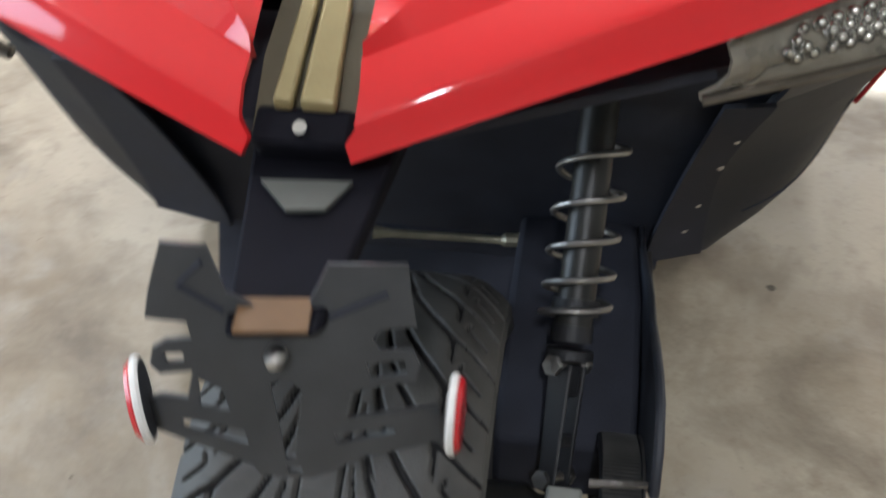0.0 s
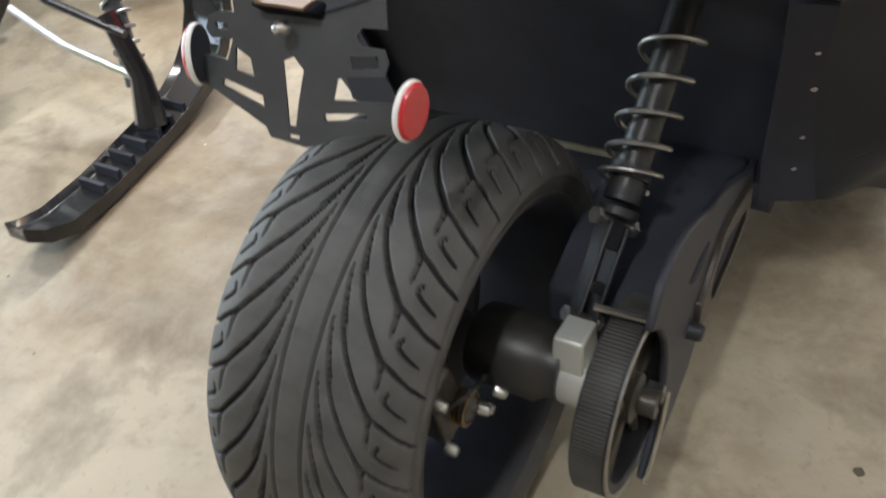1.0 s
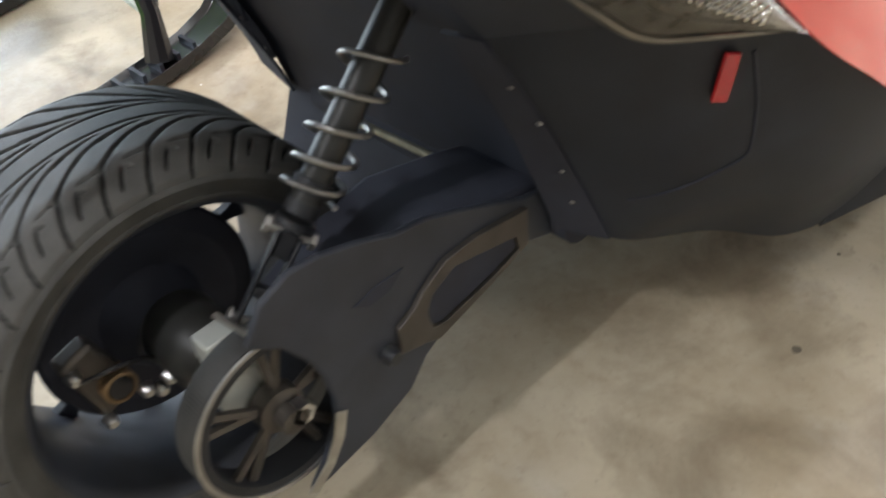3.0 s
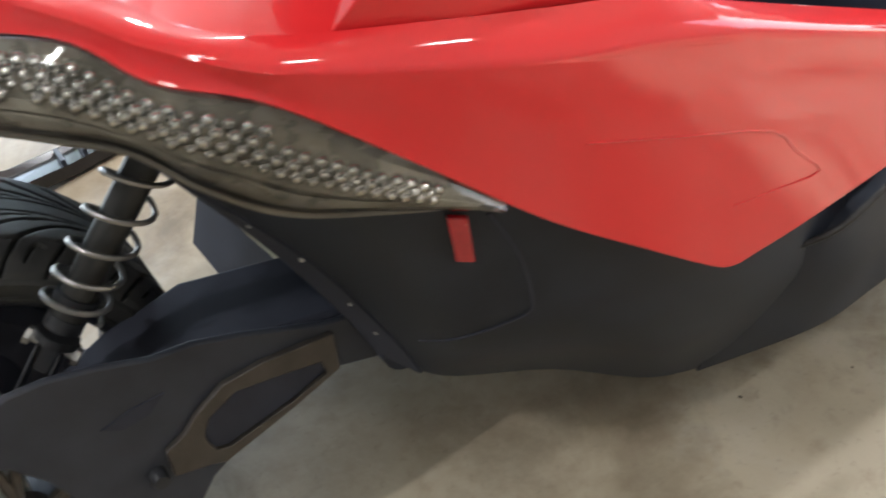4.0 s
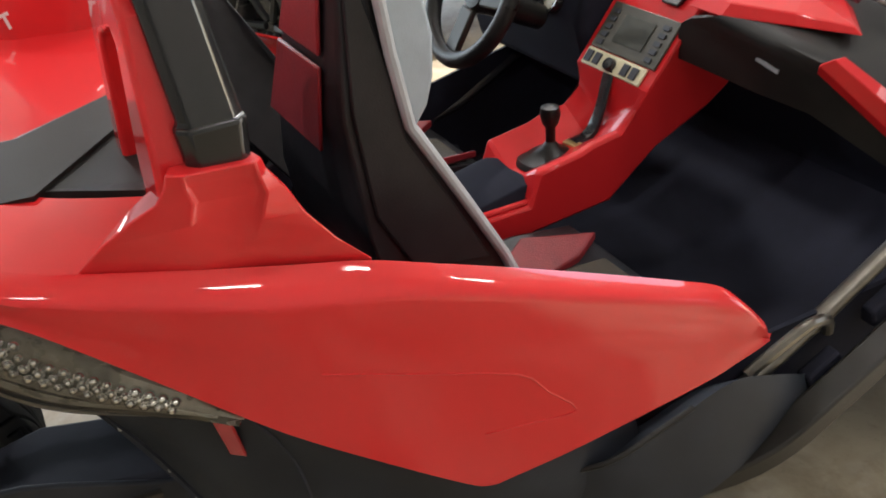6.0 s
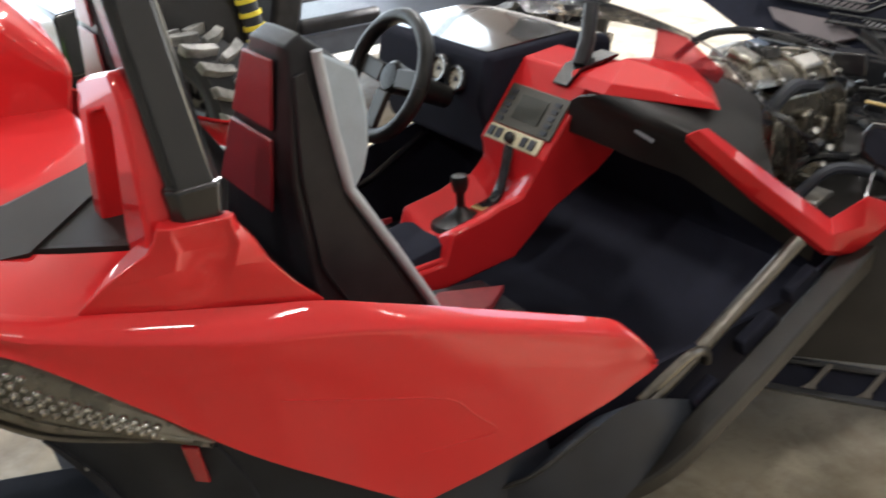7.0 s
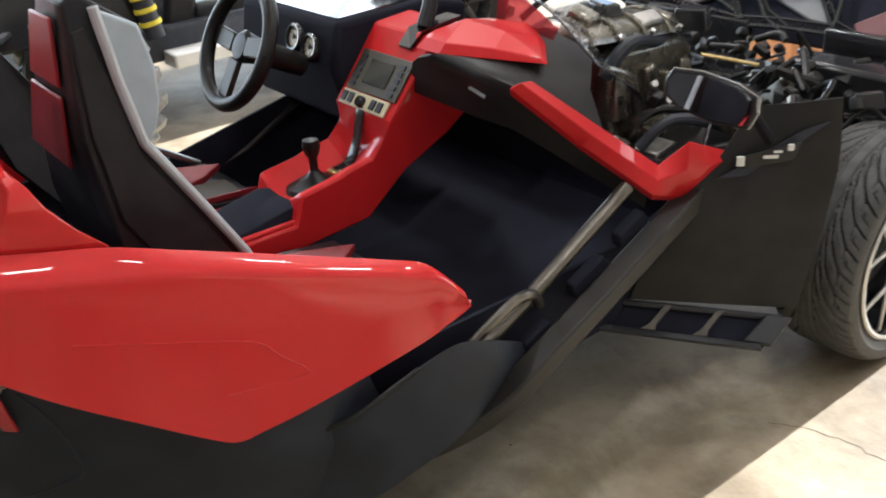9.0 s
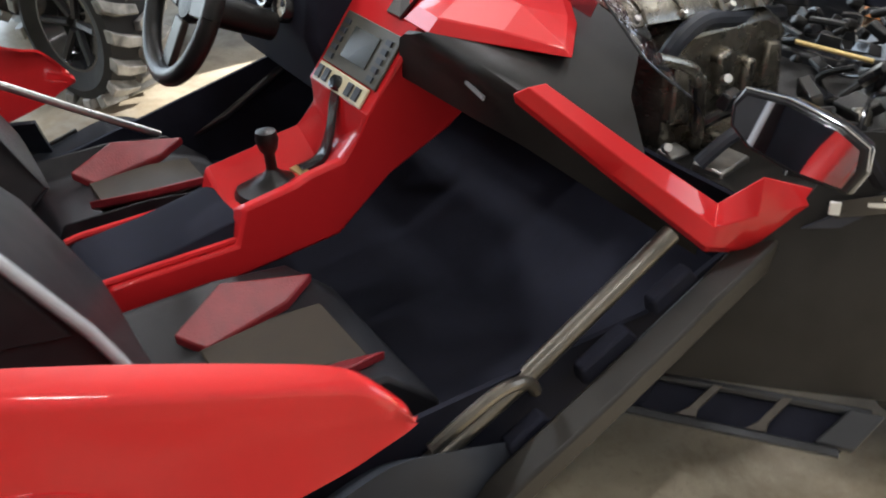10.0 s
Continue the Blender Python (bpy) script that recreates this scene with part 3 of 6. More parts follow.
# tail lamps
LAMPGREY = material("smoky_lamp_housing", (0.31, 0.29, 0.245), 0.28, 0.35, 0.35, 25, 0.2, 150)
bm = mesh()
lathe(bm, [(0.0, 0.006), (0.003, 0.0052), (0.0055, 0.003), (0.0068, 0.0), (0.0068, -0.004)], None, 10, "z")
FACET = bpy.data.meshes.new("lamp_facet")
bm.to_mesh(FACET)
bm.free()
FACET.materials.append(CHROME)
for poly in FACET.polygons:
    poly.use_smooth = True
for s in (1, -1):
    a = spline(side([(0.34, 0.11, 1.035), (0.48, 0.192, 1.05), (0.60, 0.28, 1.05), (0.66, 0.325, 1.013), (0.685, 0.403, 0.97), (0.70, 0.506, 0.873), (0.706, 0.60, 0.785)], s), 48)
    b = spline(side([(0.324, 0.12, 0.962), (0.50, 0.161, 0.996), (0.58, 0.251, 0.967), (0.60, 0.30, 0.939), (0.625, 0.338, 0.895), (0.64, 0.40, 0.841), (0.67, 0.488, 0.812), (0.70, 0.60, 0.78)], s), 48)

    def lens_at(i, f, lift=0.0):
        return a[i].lerp(b[i], f) + Vector((0.02 * s, -0.012, 0)) * (4 * f * (1 - f)) + Vector((0.8 * s, -0.5, 0.2)).normalized() * lift

    bm = mesh()
    skin(bm, [[lens_at(i, f, -0.012 if 0.1 < f < 0.95 else 0.0) for i in range(48)] for f in (0.0, 0.12, 0.3, 0.5, 0.7, 0.9, 1.0)])
    lamp = part("tail_lamp", bm, LAMPGREY, CAR, "clear ribbed tail lamp with chrome facets", solid=0.004)
    random.seed(31)
    for i in range(3, 42):
        for k, f in enumerate((0.17, 0.27, 0.37, 0.47)):
            if (i > 30 and f < 0.25) or random.random() < 0.05:
                continue
            ob = new("lamp_bead", FACET)
            ob.parent = lamp
            q = Vector((0.8 * s, -0.5 + random.uniform(-0.2, 0.2), 0.3 + random.uniform(-0.2, 0.2))).to_track_quat("Z", "Y").to_matrix().to_4x4()
            j = min(i + k % 2, 46)
            ob.matrix_basis = Matrix.Translation(lens_at(i, f).lerp(lens_at(j, f), 0.5) + Vector((0.8 * s, -0.5, 0.2)).normalized() * -0.008) @ q @ Matrix.Scale(random.uniform(0.75, 1.15), 4)
    bm = mesh()
    for k in range(13):
        tube(bm, [lens_at(i, min(0.97, 0.56 + 0.032 * k - 0.10 * i / 46 * (k < 4)), -0.009) for i in range(2, 46)], 0.0016, 5)
    part("lamp_ribs", bm, LAMPGREY, lamp)
    bm = mesh()
    tube(bm, [lens_at(i, 0.985, 0.0) for i in range(48)], 0.0055, 8)
    part("lamp_rim", bm, TUBE, lamp, "olive brown lamp rim")
    bm = mesh()
    skin(bm, [[lens_at(i, f, 0.004) for i in range(48)] for f in (0.0, 0.15, 0.3, 0.5, 0.7, 0.85, 1.0)])
    part("lamp_lens", bm, CLEAR, lamp, "clear outer lens").visible_shadow = False

# rear wheel
WX, WR = 0.004, 0.343


def tread_cut(v, w, half, pitch):
    """How deep the tread is cut, 0 to 1, at v metres from the middle and w metres round the tyre; pitch: one repeat of the pattern."""
    k = half / 0.15
    cut = np.clip((0.0026 * k + 0.0005 - np.abs(np.abs(v) - 0.021 * k)) / 0.001, 0, 1)
    sweep = [(0.033, 0.0, 0.0006), (0.038, 0.35, 0.0013), (0.046, 0.75, 0.0018), (0.058, 1.15, 0.0022), (0.075, 1.55, 0.0025), (0.092, 1.87, 0.0026), (0.104, 2.1, 0.0025)]
    tail = [(0.104, 2.1, 0.0024), (0.107, 2.35, 0.0018), (0.107, 2.66, 0.0005)]
    shoulder = [(0.104, 2.1, 0.0024), (0.118, 2.22, 0.0022), (0.136, 2.42, 0.0021), (0.16, 2.62, 0.002)]
    slit = [(0.121, 2.62, 0.0013), (0.117, 2.76, 0.0015), (0.123, 2.86, 0.0016), (0.141, 3.04, 0.0013)]
    short = [(0.030, 0.62, 0.0006), (0.034, 1.0, 0.0014), (0.042, 1.42, 0.0014), (0.052, 1.75, 0.0005)]
    for path in (sweep, tail, shoulder, slit, short):
        for (v0, u0, h0), (v1, u1, h1) in zip(path, path[1:]):
            for lap in range(-4, 5):
                p0, p1 = (v0 * k, (u0 + lap) * pitch), (v1 * k, (u1 + lap) * pitch)
                dv, dw = p1[0] - p0[0], p1[1] - p0[1]
                f = np.clip(((np.abs(v) - p0[0]) * dv + (w - p0[1]) * dw) / (dv * dv + dw * dw), 0, 1)
                far = np.hypot(np.abs(v) - p0[0] - f * dv, w - p0[1] - f * dw)
                cut = np.maximum(cut, np.clip(((h0 + (h1 - h0) * f) * k * 1.3 + 0.0005 - far) / 0.001, 0, 1))
    return cut


def tyre(x, y, r, half, rim_r, parent, name, round_steps, cross_steps):
    def crown(v):
        return r - max(0, abs(v) - half * 0.6) ** 2 * 8

    bm = mesh()
    prof = [(rim_r, half - 0.02), (rim_r + 0.006, half - 0.004), (rim_r + 0.012, half - 0.001), (rim_r + 0.015, half - 0.003), (rim_r + 0.03, half + 0.004), ((rim_r + r) / 2 - 0.005, half + 0.008), (crown(half) - 0.014, half + 0.005)]
    prof += [(crown(half * q) - 0.012, half * q) for q in (0.97, 0.85, 0.7, 0.4, 0.0)]
    prof = prof + [(q, -o) for q, o in prof[-2::-1]]
    lathe(bm, prof, pose(x, y, r), 96)
    ob = part(name, bm, RUBBER, parent, "black road tyre with directional tread")
    # one pitch of the tread, cut by swept grooves, shared round the tyre
    turns = 32
    pitch = 2 * math.pi / turns
    us = np.linspace(0, 1, round_steps + 1)
    vs = np.linspace(-half - 0.004, half + 0.004, cross_steps + 1)
    vv, uu = np.meshgrid(vs, us)
    cut = tread_cut(vv, uu * pitch * r, half, pitch * r)
    verts, faces, deep = [], [], []
    wide = cross_steps + 3
    for i, u in enumerate(us):
        ang = math.pi + u * pitch
        row = [(vs[0], crown(vs[0]) - 0.016)] + [(v, crown(v) - 0.009 * cut[i, j]) for j, v in enumerate(vs)] + [(vs[-1], crown(vs[-1]) - 0.016)]
        verts += [(v, q * math.cos(ang), q * math.sin(ang)) for v, q in row]
        if i:
            for j in range(wide - 1):
                c = (i - 1) * wide + j
                faces.append((c, c + wide, c + wide + 1, c + 1))
                # faces this deep take the rubber that paints the groove shade
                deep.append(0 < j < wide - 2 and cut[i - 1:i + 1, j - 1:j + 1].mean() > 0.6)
    me = bpy.data.meshes.new("tread_block")
    me.from_pydata(verts, [], faces)
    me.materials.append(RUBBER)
    me.materials.append(RUBBER_SHADE)
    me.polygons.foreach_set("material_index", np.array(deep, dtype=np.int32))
    me.polygons.foreach_set("use_smooth", np.ones(len(faces), dtype=bool))
    me.update()
    for k in range(turns):
        b = new("tread_block", me)
        b.parent = ob
        b.matrix_basis = pose(x, y, r) @ Matrix.Rotation(k * pitch, 4, "X")
    return ob


tyre(WX, 0.0, WR, 0.15, 0.254, CAR, "rear_tyre", 44, 140)
bm = mesh()
lathe(bm, [(0.262, -0.142), (0.256, -0.136), (0.245, -0.125), (0.235, -0.06), (0.232, 0.05), (0.243, 0.12), (0.254, 0.134), (0.263, 0.141), (0.259, 0.144), (0.25, 0.139), (0.238, 0.115), (0.226, 0.0), (0.238, -0.11), (0.25, -0.139), (0.262, -0.142)], pose(WX, 0, WR), 72)
RIM = part("rear_rim", bm, BLACK, CAR, "black rear wheel rim")
bm = mesh()
lathe(bm, [(0.0, -0.03), (0.17, -0.03), (0.186, -0.02), (0.188, -0.008), (0.182, 0.0), (0.15, 0.006), (0.14, 0.0), (0.09, 0.0), (0.075, 0.03), (0.06, 0.06), (0.0, 0.06)], pose(WX, 0, WR), 64)
lathe(bm, [(0.0, -0.11), (0.065, -0.11), (0.07, -0.08), (0.06, -0.02)], pose(WX, 0, WR), 40)
part("brake_disc", bm, BLACK_DARK, RIM, "dull black brake disc")
for k in range(10):
    a0 = radians(36 * k + 6)
    bm = mesh()
    slab(bm, [(WX - 0.105, q * math.cos(a0 + radians(w)), WR + q * math.sin(a0 + radians(w))) for q, w in ((0.05, -12), (0.12, -5), (0.21, -2.8), (0.24, -5), (0.24, 5), (0.21, 2.8), (0.12, 5), (0.05, 12))], (0.022, 0, 0))
    part("spoke", bm, BLACK, RIM, bevel=0.003)

SATIN = material("satin_black_paint", (0.022, 0.022, 0.020), 0.40, 0.0, 0.25, 18, 0.1, 300, spec=0.45)
PLATEM = material("grey_coated_plate", (0.06, 0.064, 0.07), 0.33, 0.1, 0.15, 20, 0.1, 500, spec=0.5)
# axle housing, pulley, swing arm
bm = mesh()
lathe(bm, [(0.0, 0.10), (0.055, 0.10), (0.06, 0.11), (0.06, 0.20), (0.05, 0.215), (0.05, 0.235), (0.0, 0.235)], pose(0, 0.0, WR + 0.045), 32)
part("axle_housing", bm, SATIN, CAR, "satin black axle housing")
bm = mesh()
box(bm, (0.245, 0.0, WR + 0.085), (0.05, 0.06, 0.075), (0, 0, 0), 0.85)
lathe(bm, [(0.0, 0.225), (0.04, 0.225), (0.043, 0.24), (0.043, 0.29), (0.0, 0.29)], pose(0, 0.0, WR + 0.035), 24)
part("axle_lug", bm, material("pale_zinc", (0.55, 0.57, 0.53), 0.45, 0.4, 0.1, 20, 0.1, 200), CAR, "bare aluminium axle lug", bevel=0.004)
bm = mesh()
lathe(bm, [(0.12, 0.285), (0.137, 0.285), (0.139, 0.288), (0.139, 0.332), (0.137, 0.335), (0.12, 0.335), (0.12, 0.285)], pose(0, 0.02, WR + 0.005), 72)
PULLEY = part("drive_pulley", bm, FRAME, CAR, "dark toothed drive belt pulley")
bm = mesh()
lathe(bm, [(0.134, 0.335), (0.1415, 0.335), (0.1425, 0.337), (0.140, 0.339), (0.134, 0.338), (0.134, 0.335)], pose(0, 0.02, WR + 0.005), 72)
part("pulley_lip", bm, ALU, PULLEY, "worn bright pulley lip")
bm = mesh()
for k in range(5):
    a = radians(72 * k + 10)
    for da in (-0.13, 0.13):
        tube(bm, [(0.315, 0.02 + 0.03 * math.cos(a), WR + 0.005 + 0.03 * math.sin(a)), (0.315, 0.02 + 0.124 * math.cos(a + da), WR + 0.005 + 0.124 * math.sin(a + da))], 0.008, 6)
lathe(bm, [(0.0, 0.30), (0.036, 0.30), (0.036, 0.33), (0.02, 0.335), (0.02, 0.36), (0.0, 0.36)], pose(0, 0.02, WR + 0.005), 24)
part("pulley_spokes", bm, RIMM, PULLEY, "worn brown grey pulley spokes")
bm = mesh()
lathe(bm, [(0.010, 0.35), (0.019, 0.35), (0.019, 0.372), (0.010, 0.372), (0.010, 0.35)], pose(-0.012, 0.036, WR + 0.005), 6)
part("axle_nut", bm, STEEL, PULLEY, "bright steel axle nut")
bm = mesh()
for k in range(150):
    a = 2 * math.pi * k / 150
    box(bm, (0.31, 0.02 + 0.1395 * math.cos(a), WR + 0.005 + 0.1395 * math.sin(a)), (0.044, 0.003, 0.003), (math.degrees(a) - 90, 0, 0))
part("belt_teeth", bm, RUBBER, PULLEY)

arm = [(-0.005, 0.506), (0.03, 0.555), (0.08, 0.575), (0.13, 0.57), (0.19, 0.55), (0.253, 0.522), (0.308, 0.512), (0.369, 0.487), (0.497, 0.425), (0.56, 0.41), (0.56, 0.31), (0.492, 0.335), (0.407, 0.312), (0.30, 0.285), (0.262, 0.266), (0.222, 0.223), (0.139, 0.193), (0.04, 0.177), (0.013, 0.182), (0.05, 0.225), (0.083, 0.28), (0.09, 0.32), (0.086, 0.37), (0.07, 0.42), (0.04, 0.47)]
bm = mesh()
slab(bm, [(0.338, y, z) for y, z in arm], (0.012, 0, 0))
ARM = part("swing_arm", bm, BLACK, CAR, "matte black swing arm plate", bevel=0.004)
bm = mesh()
slab(bm, [(0.15, y, z) for y, z in ((0.12, 0.41), (0.22, 0.45), (0.35, 0.47), (0.5, 0.43), (0.56, 0.41), (0.56, 0.32), (0.45, 0.315), (0.3, 0.29), (0.12, 0.29))], (0.187, 0, 0))
part("arm_bridge", bm, BLACK_DARK, ARM, bevel=0.01)
# Rim paler than the arm: the highlight on it is in the colour.
bm = mesh()
ring = [(0.216, 0.368), (0.25, 0.382), (0.27, 0.401), (0.32, 0.428), (0.385, 0.429), (0.497, 0.411), (0.492, 0.342), (0.407, 0.318), (0.285, 0.291), (0.262, 0.302), (0.212, 0.318)]
inner = [(0.272, 0.357), (0.276, 0.368), (0.288, 0.385), (0.335, 0.405), (0.384, 0.394), (0.466, 0.372), (0.470, 0.345), (0.407, 0.330), (0.30, 0.315), (0.28, 0.322), (0.274, 0.34)]
skin(bm, [[(0.348, y, z) for y, z in ring], [(0.360, y, z) for y, z in ring], [(0.360, y, z) for y, z in inner], [(0.345, y, z) for y, z in inner]], True)
part("arm_window_rim", bm, RIMM, ARM, "window rim, brown grey for the highlight on it", bevel=0.002)
bm = mesh()
slab(bm, [(0.3505, y, z) for y, z in inner], (0.002, 0, 0))
part("arm_window", bm, BLACK_DARK, ARM)
bm = mesh()
slab(bm, [(0.3495, 0.157, 0.456), (0.3495, 0.20, 0.464), (0.3495, 0.249, 0.462), (0.3495, 0.22, 0.44), (0.3495, 0.181, 0.439)], (0.003, 0, 0))
part("arm_slot", bm, BLACK_DARK, ARM)
bm = mesh()
slab(bm, [(0.270, -0.002, 0.512), (0.340, 0.012, 0.502), (0.340, 0.018, 0.502), (0.270, 0.006, 0.512)], (0, 0, 0.005))
part("arm_lip", bm, ALU, ARM, "pale worn edge of the arm")
bm = mesh()
lathe(bm, [(0.0, 0.372), (0.011, 0.372), (0.014, 0.366), (0.014, 0.35), (0.0, 0.35)], pose(0, 0.193, 0.333), 20)
part("arm_bolt", bm, FRAME, ARM)
bm = mesh()
slab(bm, [(0.352, 0.083, 0.302), (0.352, 0.102, 0.29), (0.352, 0.085, 0.245), (0.352, 0.055, 0.205), (0.352, 0.015, 0.175), (0.352, 0.003, 0.19), (0.352, 0.045, 0.222), (0.352, 0.07, 0.262)], (0.004, 0, 0))
part("belt_guard", bm, LENS_GREY, ARM, "pale grey belt guard strip", bevel=0.002)
bm = mesh()
tube(bm, [(-0.30, 0.60, 0.33), (0.38, 0.60, 0.33)], 0.045, 20)
part("pivot_tube", bm, BLACK_DARK, CAR)

# shock absorber
S0, S1 = Vector((0.232, 0.045, 0.42)), Vector((0.252, 0.435, 0.81))
SD = (S1 - S0).normalized()
LEN = (S1 - S0).length
bm = mesh()
tube(bm, [S0.lerp(S1, 0.34), S0.lerp(S1, 1.0)], 0.024, 16)
SHOCK = part("shock_absorber", bm, SATIN, CAR, "black coil-over shock absorber")
bm = mesh()
sx = SD.orthogonal().normalized()
sy = SD.cross(sx)
pts = []
for i in range(5 * 20 + 1):
    f = 0.385 + 0.41 * (i / 100) ** 1.3
    a = 2 * math.pi * i / 20
    pts.append(S0.lerp(S1, f) + (sx * math.cos(a) + sy * math.sin(a)) * 0.042)
tube(bm, pts, 0.0042, 8)
part("coil_spring", bm, ALU, SHOCK, "bare steel coil spring")
bm = mesh()
for f, r, w in ((0.30, 0.03, 0.012), (0.34, 0.026, 0.02), (0.40, 0.03, 0.02)):
    tube(bm, [S0.lerp(S1, f), S0.lerp(S1, f) + SD * w], r, 16)
part("spring_collar", bm, FRAME, SHOCK)
bm = mesh()
c = S0.lerp(S1, 0.285)
tube(bm, [c + sx * -0.038, c + sx * 0.038], 0.0075, 10)
for o in (-0.038, 0.030):
    tube(bm, [c + sx * o, c + sx * (o + 0.008)], 0.013, 6)
part("shock_bolt", bm, ALU, SHOCK, "bright steel bolt")
bm = mesh()
c = S0.lerp(S1, 0.03)
tube(bm, [c + sx * -0.030, c + sx * 0.030], 0.007, 10)
for o in (-0.032, 0.026):
    tube(bm, [c + sx * o, c + sx * (o + 0.006)], 0.012, 6)
part("shock_bolt", bm, ALU, SHOCK)
bm = mesh()
for o in (-0.019, 0.013):
    a0, a1 = S0.lerp(S1, 0.0), S0.lerp(S1, 0.285)
    slab(bm, [a0 + sx * o + sy * -0.012, a0 + sx * o + sy * 0.012, a1 + sx * o + sy * 0.017, a1 + sx * o + sy * -0.017], sx * 0.006)
for f0, f1 in ((0.10, 0.13), (0.215, 0.29)):
    a0, a1 = S0.lerp(S1, f0), S0.lerp(S1, f1)
    slab(bm, [a0 + sx * -0.013 + sy * -0.011, a0 + sx * -0.013 + sy * 0.011, a1 + sx * -0.013 + sy * 0.013, a1 + sx * -0.013 + sy * -0.013], sx * 0.026)
part("shock_clevis", bm, FRAME, SHOCK, bevel=0.003)
# brake hardware inside the wheel
bm = mesh()
box(bm, (0.105, -0.135, WR + 0.055), (0.045, 0.07, 0.12), (15, 0, 0), 0.8)
CAL = part("brake_caliper", bm, RIMM, CAR, "worn brown grey brake caliper", bevel=0.008)
bm = mesh()
for k in range(6):
    lathe(bm, [(0.021, k * 0.006), (0.026, k * 0.006 + 0.0015), (0.026, k * 0.006 + 0.003), (0.021, k * 0.006 + 0.0045)], pose(0.112, -0.119, 0.382), 20)
part("bronze_bellows", bm, BRONZE, CAL, "bronze ribbed boot")
bm = mesh()
lathe(bm, [(0.0, 0.146), (0.018, 0.146), (0.022, 0.14), (0.022, 0.128), (0.0, 0.128)], pose(0, -0.119, 0.382), 20)
part("boot_cap", bm, BLACK_GLOSS, CAL)
for dx, dy, dz in ((0.14, -0.09, 0.355), (0.135, -0.07, 0.335), (0.15, -0.055, 0.36), (0.12, -0.165, 0.43), (0.12, -0.15, 0.325)):
    bm = mesh()
    lathe(bm, [(0.0, 0.018), (0.007, 0.018), (0.010, 0.012), (0.011, 0.0), (0.0, 0.0)], pose(dx, dy, dz, 0, 10, 0), 10)
    part("caliper_bolt", bm, STEEL, CAL)
bm = mesh()
tube(bm, rail([(0.13, -0.165, 0.42), (0.15, -0.14, 0.43), (0.155, -0.10, 0.425), (0.14, -0.06, 0.39), (0.15, -0.04, 0.34)]), 0.004, 7)
part("brake_hose", bm, BLACK_GLOSS, CAL)

# plate hanger
def on_plate(x, z, out=0.0):
    """A point of the leaning plate, lifted towards the rear by out."""
    return Vector((x, 0.308 * x + 0.364 * z - 0.545 - out, z))


def plate_piece(name, outline, mat, out, thick, label="", parent=None):
    bm = mesh()
    slab(bm, [on_plate(x, z, out) for x, z in outline], (0, -thick, 0))
    return part(name, bm, mat, parent, label, bevel=0.0008)


def plate_sheet(outline, holes, thick):
    """A flat sheet with openings cut through it."""
    bm = mesh()
    edges = []
    for loop in [outline] + holes:
        vs = [bm.verts.new(on_plate(x, z)) for x, z in loop]
        edges += [bm.edges.new((vs[i], vs[(i + 1) % len(vs)])) for i in range(len(vs))]
    bmesh.ops.triangle_fill(bm, edges=edges, use_beauty=True)
    return part("plate_bracket", bm, PLATEM, CAR, "grey steel plate bracket with slots", solid=thick)


PLATE = plate_sheet(
    [(-0.044, 1.034), (-0.016, 1.028), (-0.006, 0.995), (0.018, 0.978), (0.045, 0.975), (0.06, 1.005), (0.112, 0.998), (0.114, 0.978), (0.118, 0.952), (0.094, 0.953), (0.088, 0.945), (0.094, 0.937), (0.116, 0.934), (0.121, 0.922), (0.118, 0.910), (0.085, 0.909), (0.073, 0.907),
     (0.07, 0.887), (0.135, 0.887), (0.137, 0.858), (0.083, 0.853), (0.046, 0.841), (0.009, 0.850), (0.004, 0.86), (-0.065, 0.904), (-0.065, 0.924), (-0.053, 0.926), (-0.036, 0.921), (-0.031, 0.941), (-0.052, 0.942), (-0.058, 0.95), (-0.055, 0.962), (-0.046, 0.966), (-0.03, 0.965), (-0.032, 0.977), (-0.058, 0.984), (-0.054, 1.003)],
    [[(0.084, 0.928), (0.110, 0.928), (0.112, 0.917), (0.087, 0.916)],
     [(0.019, 0.922), (0.030, 0.926), (0.040, 0.914), (0.036, 0.885), (0.034, 0.861), (0.027, 0.861), (0.023, 0.892)],
     [(-0.028, 0.934), (-0.013, 0.924), (-0.009, 0.907), (-0.028, 0.912)],
     [(-0.040, 0.905), (0.0, 0.889), (0.002, 0.878), (-0.041, 0.898)],
     [(-0.049, 0.957), (-0.036, 0.955), (-0.036, 0.949), (-0.047, 0.95)],
     [(0.062, 0.874), (0.103, 0.876), (0.104, 0.870), (0.063, 0.867)],
     [(0.027, 0.8535), (0.038, 0.8525), (0.038, 0.8485), (0.028, 0.849)]], 0.004)
for pts_ in ([(-0.019, 1.019), (-0.035, 1.005), (-0.008, 0.983)], [(0.060, 0.968), (0.099, 0.980)]):
    bm = mesh()
    tube(bm, [on_plate(x, z, 0.002) for x, z in pts_], 0.0022, 6)
    part("plate_rib", bm, BLACK_DARK, PLATE)
